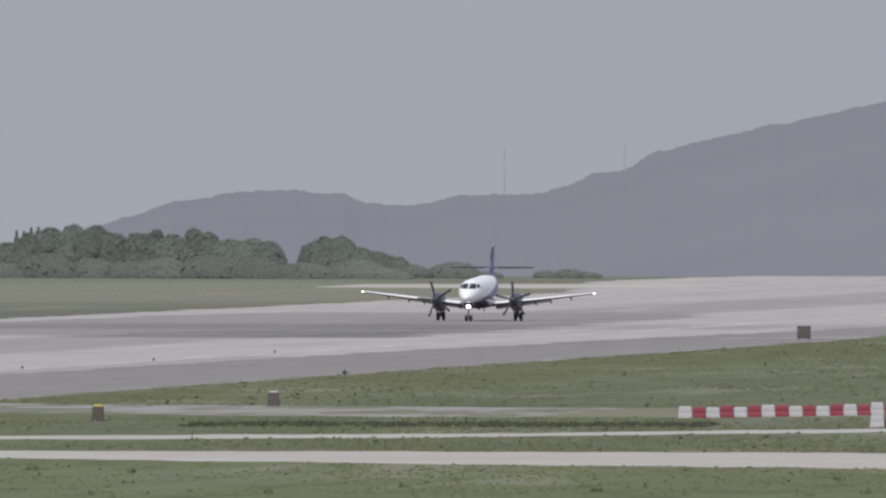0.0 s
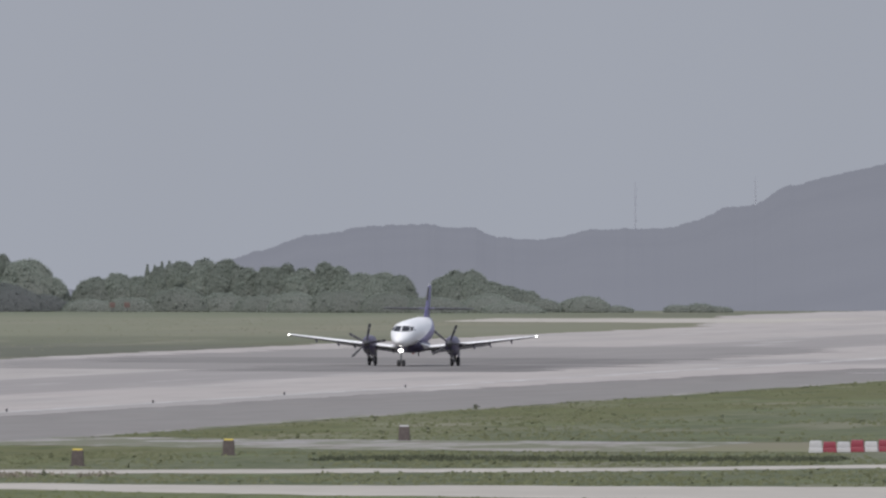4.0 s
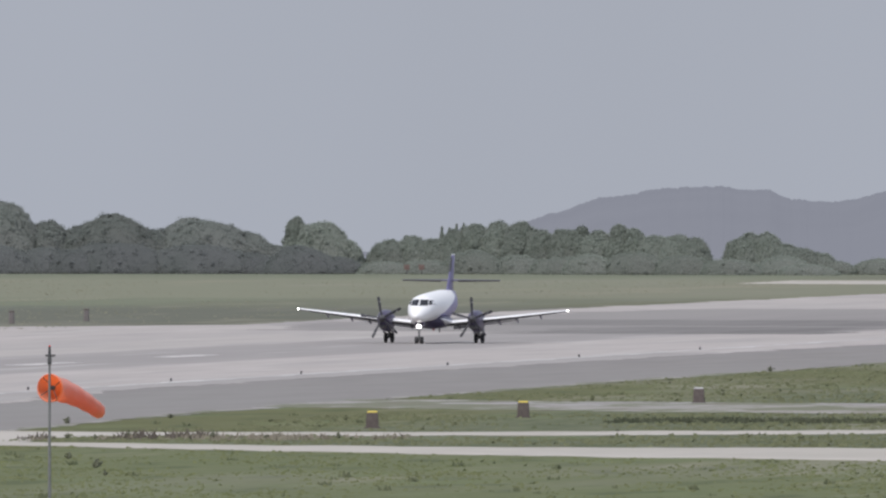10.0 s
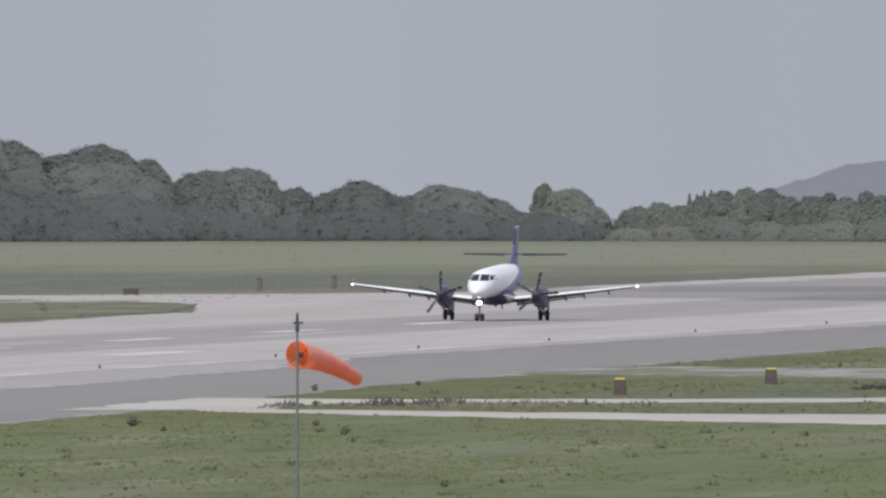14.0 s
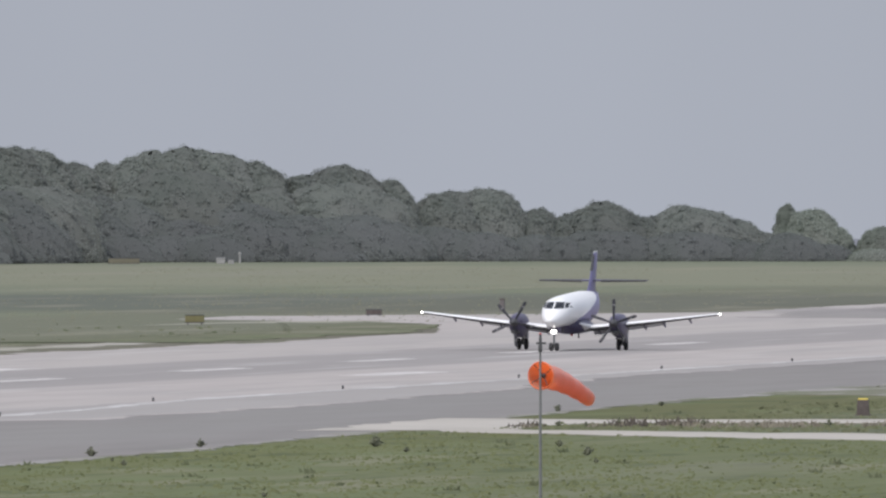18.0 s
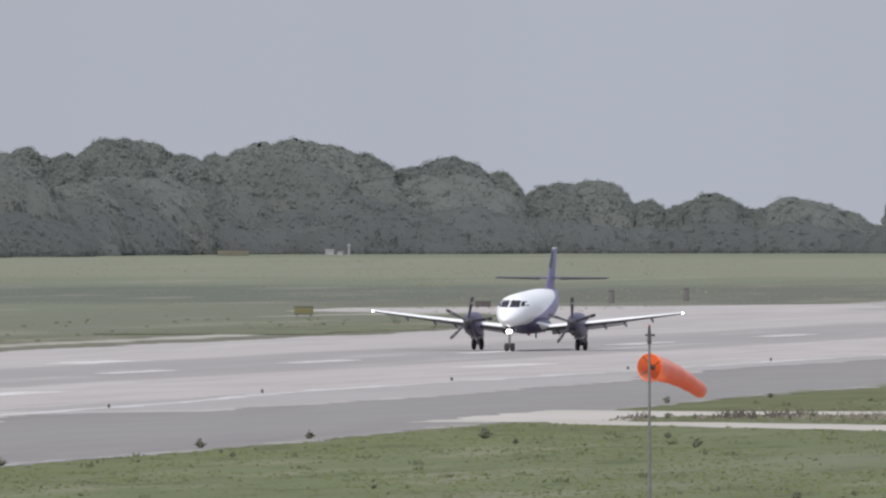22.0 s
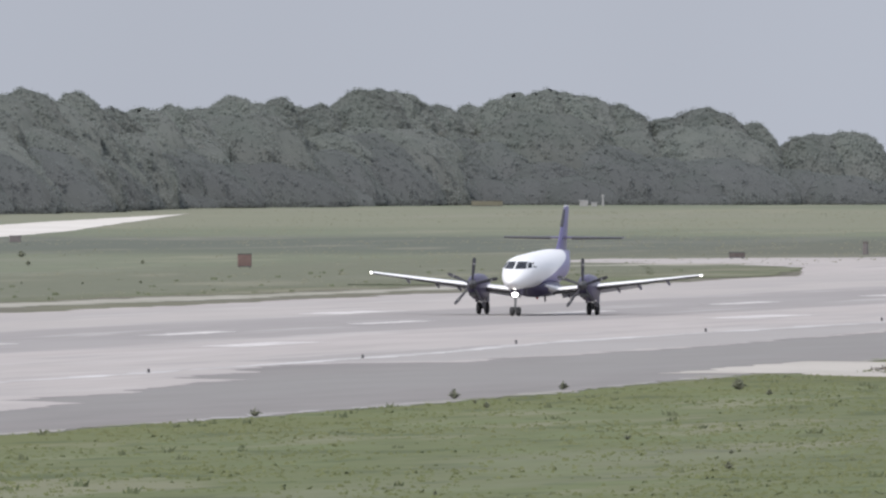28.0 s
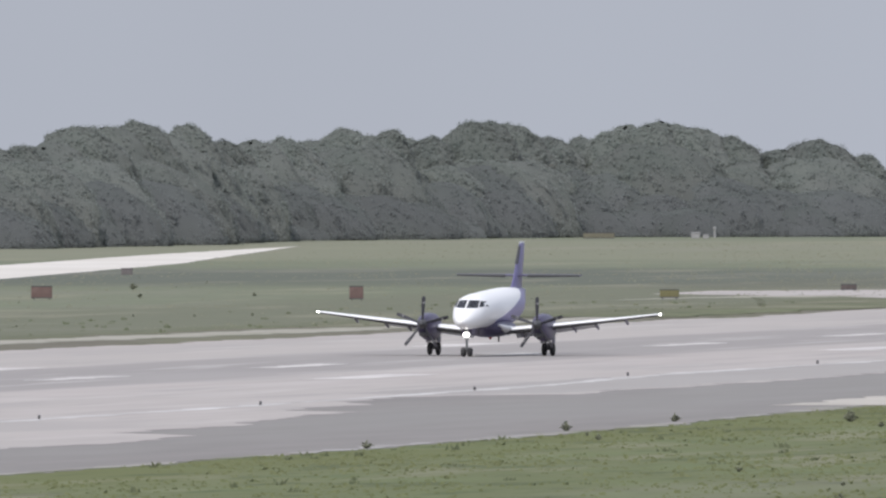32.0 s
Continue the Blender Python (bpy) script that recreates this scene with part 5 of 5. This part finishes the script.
        part("air_intake", add_loft(bmesh.new(), [oval(y, z, rx, rz, 16, s * 3.05, 2.6) for y, z, rx, rz in ((3.98, 1.12, 0.20, 0.10), (4.3, 1.12, 0.26, 0.15), (5.2, 1.10, 0.28, 0.20), (6.2, 1.1, 0.2, 0.2))]), M_DARK, nac, "dark chin intake")
        part("exhaust_pipe", add_tube(bmesh.new(), (s * 3.50, 6.4, 1.55), (s * 3.56, 7.0, 1.52), 0.13, 0.15, 12), M_BARE, nac)
        # main gear under the nacelle
        gear = part("main_gear_leg", add_tube(bmesh.new(), (s * 3.05, 7.25, 1.1), (s * 3.05, 7.32, 0.34), 0.085, 0.07, 10), M_STEEL, t, "steel main gear leg")
        part("side_brace", add_tube(bmesh.new(), (s * 2.75, 7.0, 1.0), (s * 3.02, 7.3, 0.5), 0.035, n=8), M_STEEL, gear)
        part("axle", add_tube(bmesh.new(), (s * 3.05 - 0.3, 7.32, 0.34), (s * 3.05 + 0.3, 7.32, 0.34), 0.05, n=8), M_STEEL, gear)
        for k in (-1, 1):
            part("gear_door", add_box(bmesh.new(), s * 3.05 + k * 0.30 - 0.02, s * 3.05 + k * 0.30 + 0.02, 6.7, 7.6, 0.66, 1.02, 0.01), M_NAVY, gear)
            wheel = part("wheel", add_tyre(s * 3.05 + k * 0.22, 7.32, 0.34, 0.34, 0.11), M_TYRE, gear, "black tyre")
            part("hub", add_tube(bmesh.new(), (s * 3.05 + k * 0.22 - 0.085, 7.32, 0.34), (s * 3.05 + k * 0.22 + 0.085, 7.32, 0.34), 0.15, n=14), M_BARE, wheel)
        # tailplane
        tailplane = part("tailplane", add_loft(bmesh.new(), [wing_section(s * x, y, z, c, 0.075) for x, y, z, c in ((0.05, 14.55, 4.14, 1.75), (3.3, 15.3, 4.16, 0.95))]), M_NAVY, t, "slim dark tailplane")
        part("deicer_boot", add_loft(bmesh.new(), [[Vector((s * x, y + d, z + k * r)) for d, k in ((-0.015, 0.25), (-0.015, -0.35), (0.05, -0.95), (0.22, -1.25), (0.22, 1.0), (0.05, 0.8))] for x, y, z, r in ((0.6, 14.67, 4.143, 0.075), (3.28, 15.29, 4.16, 0.048))]),
             M_DARK, tailplane, "black rubber boot on the leading edge")
    fin = bmesh.new()
    rings = []
    for z, y, c, th in ((3.31, 12.6, 4, 0.21), (3.71, 13.4, 3.1, 0.19), (4.26, 14.1, 2.55, 0.18), (5.16, 15, 2, 0.15), (5.78, 15.6, 1.6, 0.13), (5.88, 15.8, 1.3, 0.06)):
        sec = wing_section(0, y, 0, c, th / c * 1.0)
        rings.append([Vector((p.z - 0.0, p.y, z)) for p in sec])
    add_loft(fin, rings)
    fin_part = part("fin", fin, M_PURPLE, t, "purple-blue fin")
    part("fin_boot", add_loft(bmesh.new(), [[Vector((x, y + d, z)) for x, d in ((-w, 0.10), (0, -0.03), (w, 0.10), (w, 0.30), (-w, 0.30))] for z, y, w in ((4.75, 14.60, 0.085), (5.2, 15.03, 0.075), (5.7, 15.52, 0.065))]),
         M_DARK, fin_part, "dark rubber boot on the fin's upper edge")
    part("fin_cap", add_loft(bmesh.new(), [[Vector((0.055 * math.cos(a), 16.35 + 0.72 * math.sin(a), z)) for a in [2 * math.pi * i / 12 for i in range(12)]] for z in (5.82, 5.94)]), M_WHITE, fin_part, "white fin tip")
    # nose gear
    leg = part("nose_gear_leg", add_tube(bmesh.new(), (0, -0.05, 1.5), (0, 0, 0.24), 0.075, 0.06, 10), M_STEEL, t, "steel nose gear leg")
    part("drag_strut", add_tube(bmesh.new(), (0, 0.75, 1.35), (0, 0.02, 0.62), 0.03, n=8), M_STEEL, leg)
    part("axle", add_tube(bmesh.new(), (-0.22, 0, 0.24), (0.22, 0, 0.24), 0.035, n=8), M_STEEL, leg)
    for k in (-1, 1):
        wheel = part("wheel", add_tyre(k * 0.17, 0, 0.24, 0.24, 0.12), M_TYRE, leg, "small black tyre")
        part("hub", add_tube(bmesh.new(), (k * 0.17 - 0.07, 0, 0.24), (k * 0.17 + 0.07, 0, 0.24), 0.10, n=12), M_BARE, wheel)
        part("gear_door", add_box(bmesh.new(), k * 0.26 - 0.015, k * 0.26 + 0.015, 0.1, 0.9, 1.15, 1.5, 0.01), M_NAVY, leg)
        lamp = bmesh.new()
        bmesh.ops.create_uvsphere(lamp, u_segments=14, v_segments=10, radius=0.095, matrix=Matrix.Translation((k * 0.07, -0.20, 1.15)) @ Matrix.Diagonal((1, 0.5, 1.15, 1)))
        part("taxi_light", lamp, M_LAMP, leg, "lit taxi light")
    return t


def add_tyre(x, y, z, radius, width):
    bm = bmesh.new()
    rings = []
    for a in range(0, 9):
        u = a / 8 * 2 - 1
        r = radius * (0.80 + 0.20 * math.sqrt(max(0.0, 1 - abs(u) ** 2.6)))
        rings.append([Vector((x + u * width, y + r * math.cos(2 * math.pi * i / 24), z + r * math.sin(2 * math.pi * i / 24))) for i in range(24)])
    return add_loft(bm, rings)


def build_propeller(t, side):
    """Hub and five broad blades, free to turn on the engine's axis."""
    spin = part("propeller", add_loft(bmesh.new(), [[Vector((r * math.cos(2 * math.pi * i / 20), y, r * math.sin(2 * math.pi * i / 20))) for i in range(20)] for y, r in ((-0.62, 0.02), (-0.52, 0.11), (-0.30, 0.20), (-0.05, 0.25), (0.05, 0.26))]),
                M_DARK, t, "dark five-bladed propeller")
    for k in range(5):
        bm = bmesh.new()
        rings = []
        for r, c, th, tw in ((0.20, 0.12, 0.10, 60), (0.45, 0.18, 0.07, 52), (0.80, 0.20, 0.045, 40), (1.15, 0.21, 0.03, 30), (1.36, 0.20, 0.02, 26), (1.45, 0.12, 0.012, 24)):
            ring = []
            for i in range(10):
                a = 2 * math.pi * i / 10
                u, w = c / 2 * math.cos(a), th / 2 * math.sin(a)
                q = radians(tw)
                ring.append(Vector((u * math.cos(q) - w * math.sin(q), -0.16 + u * math.sin(q) + w * math.cos(q), r)))
            rings.append(ring)
        add_loft(bm, rings)
        bm.transform(Matrix.Rotation(radians(72 * k), 4, "Y"))
        part("blade", bm, M_BLADE, spin)
        band = add_box(bmesh.new(), -0.098, 0.098, -0.20, -0.12, 1.06, 1.15, 0.01)
        band.transform(Matrix.Rotation(radians(72 * k), 4, "Y"))
        part("tip_band", band, M_STEEL, spin, "pale band near the blade's tip")
    spin.matrix_basis = pose(3.05 * side, 3.92, 1.66)
    return spin


airliner = build_airliner()
prop_west, prop_east = build_propeller(airliner, -1), build_propeller(airliner, 1)


def motions():
    # the roll along the centreline, slowing down: seconds and metres from the viewer's beam
    walk(airliner, [(t, pose(RUN_X, y, 0.022, 0, 0.35, 0)) for t, y in (
    (0.0, 1837.13), (0.5, 1820.89), (1.0, 1804.75), (1.5, 1788.97), (2.0, 1774.14), (2.5, 1758.24), (3.0, 1744.23), (3.5, 1728.96),
    (5.5, 1677.72), (6.0, 1666.46), (6.5, 1653.45), (7.0, 1641.32), (7.5, 1628.55), (8.0, 1616.71), (8.5, 1604.03), (9.0, 1592.21),
    (9.5, 1579.35), (10.0, 1567.73), (10.5, 1555.29), (11.0, 1543.84), (11.5, 1532.04), (12.0, 1521.66), (12.5, 1511.08), (13.0, 1500.98),
    (13.5, 1490.9), (14.0, 1481.7), (14.5, 1471.87), (15.0, 1462.59), (15.5, 1453.94), (17.5, 1420.21), (18.0, 1411.85), (18.5, 1404.57),
    (19.0, 1396.9), (19.5, 1389.8), (20.0, 1382.58), (20.5, 1375.56), (21.0, 1368.03), (21.5, 1361.13), (22.0, 1353.56), (22.5, 1346.7),
    (23.0, 1339.48), (23.5, 1333.51), (24.0, 1326.37), (24.5, 1318.99), (25.0, 1311.58), (25.5, 1304.85), (27.5, 1275.22), (28.0, 1268.7),
    (28.5, 1261.36), (29.0, 1254.56), (29.5, 1248.12), (30.0, 1241.9), (30.5, 1235.72), (31.0, 1230.19), (31.5, 1224.27), (32.0, 1219.15),
    )])
    # where the blades stand (degrees past upright, one blade in five): seconds, one engine, the other
    phases = ((0, -15, -3), (1, -12, 0), (2, 0, 20), (3, 0, 28), (6, 30, 8), (7, 30, 8), (8, 0, 15), (9, -5, 10), (10, -10, -3), (11, -3, 2), (12, -15, -2), (13, 5, 5), (14, 0, 12), (15, 5, 5),
              (18, 30, 0), (19, -3, -2), (20, -15, -10), (21, 15, 10), (22, 10, 0), (23, -10, 35), (24, 0, 30), (25, -15, 28), (28, 5, 0), (29, 5, -3), (30, 20, 12), (31, 2, 10), (32, 3, 0))
    for prop, side, k in ((prop_west, -1, 1), (prop_east, 1, 2)):
        rows, turn = [(0.0, float(phases[0][k]))], float(phases[0][k])
        for before, after in zip(phases, phases[1:]):
            span = after[0] - before[0]
            step = 72 * span + (after[k] - turn + 36) % 72 - 36
            n = 2 * span
            rows += [(before[0] + span * i / n, turn + step * i / n) for i in range(1, n + 1)]
            turn += step
        walk(prop, [(t, pose(3.05 * side, 3.92, 1.66, 0, a, 0)) for t, a in rows])
    # the sock swings a little in the wind
    lean = 8
    swing = ((0, 25), (7, 26), (9, 26), (9.5, 25), (10, 26), (11, 29), (12, 33), (12.5, 31), (13, 30), (13.5, 32), (14.5, 32), (15, 29), (15.5, 27), (17.5, 25), (19, 26), (20, 26), (21, 25), (22, 27), (23, 24), (24, 25), (25.5, 25), (32, 26))
    walk(sock_part, [(t, pose(0.0, 0.08, 5.55, 0, 0, lean - a)) for t, a in swing])


motions()
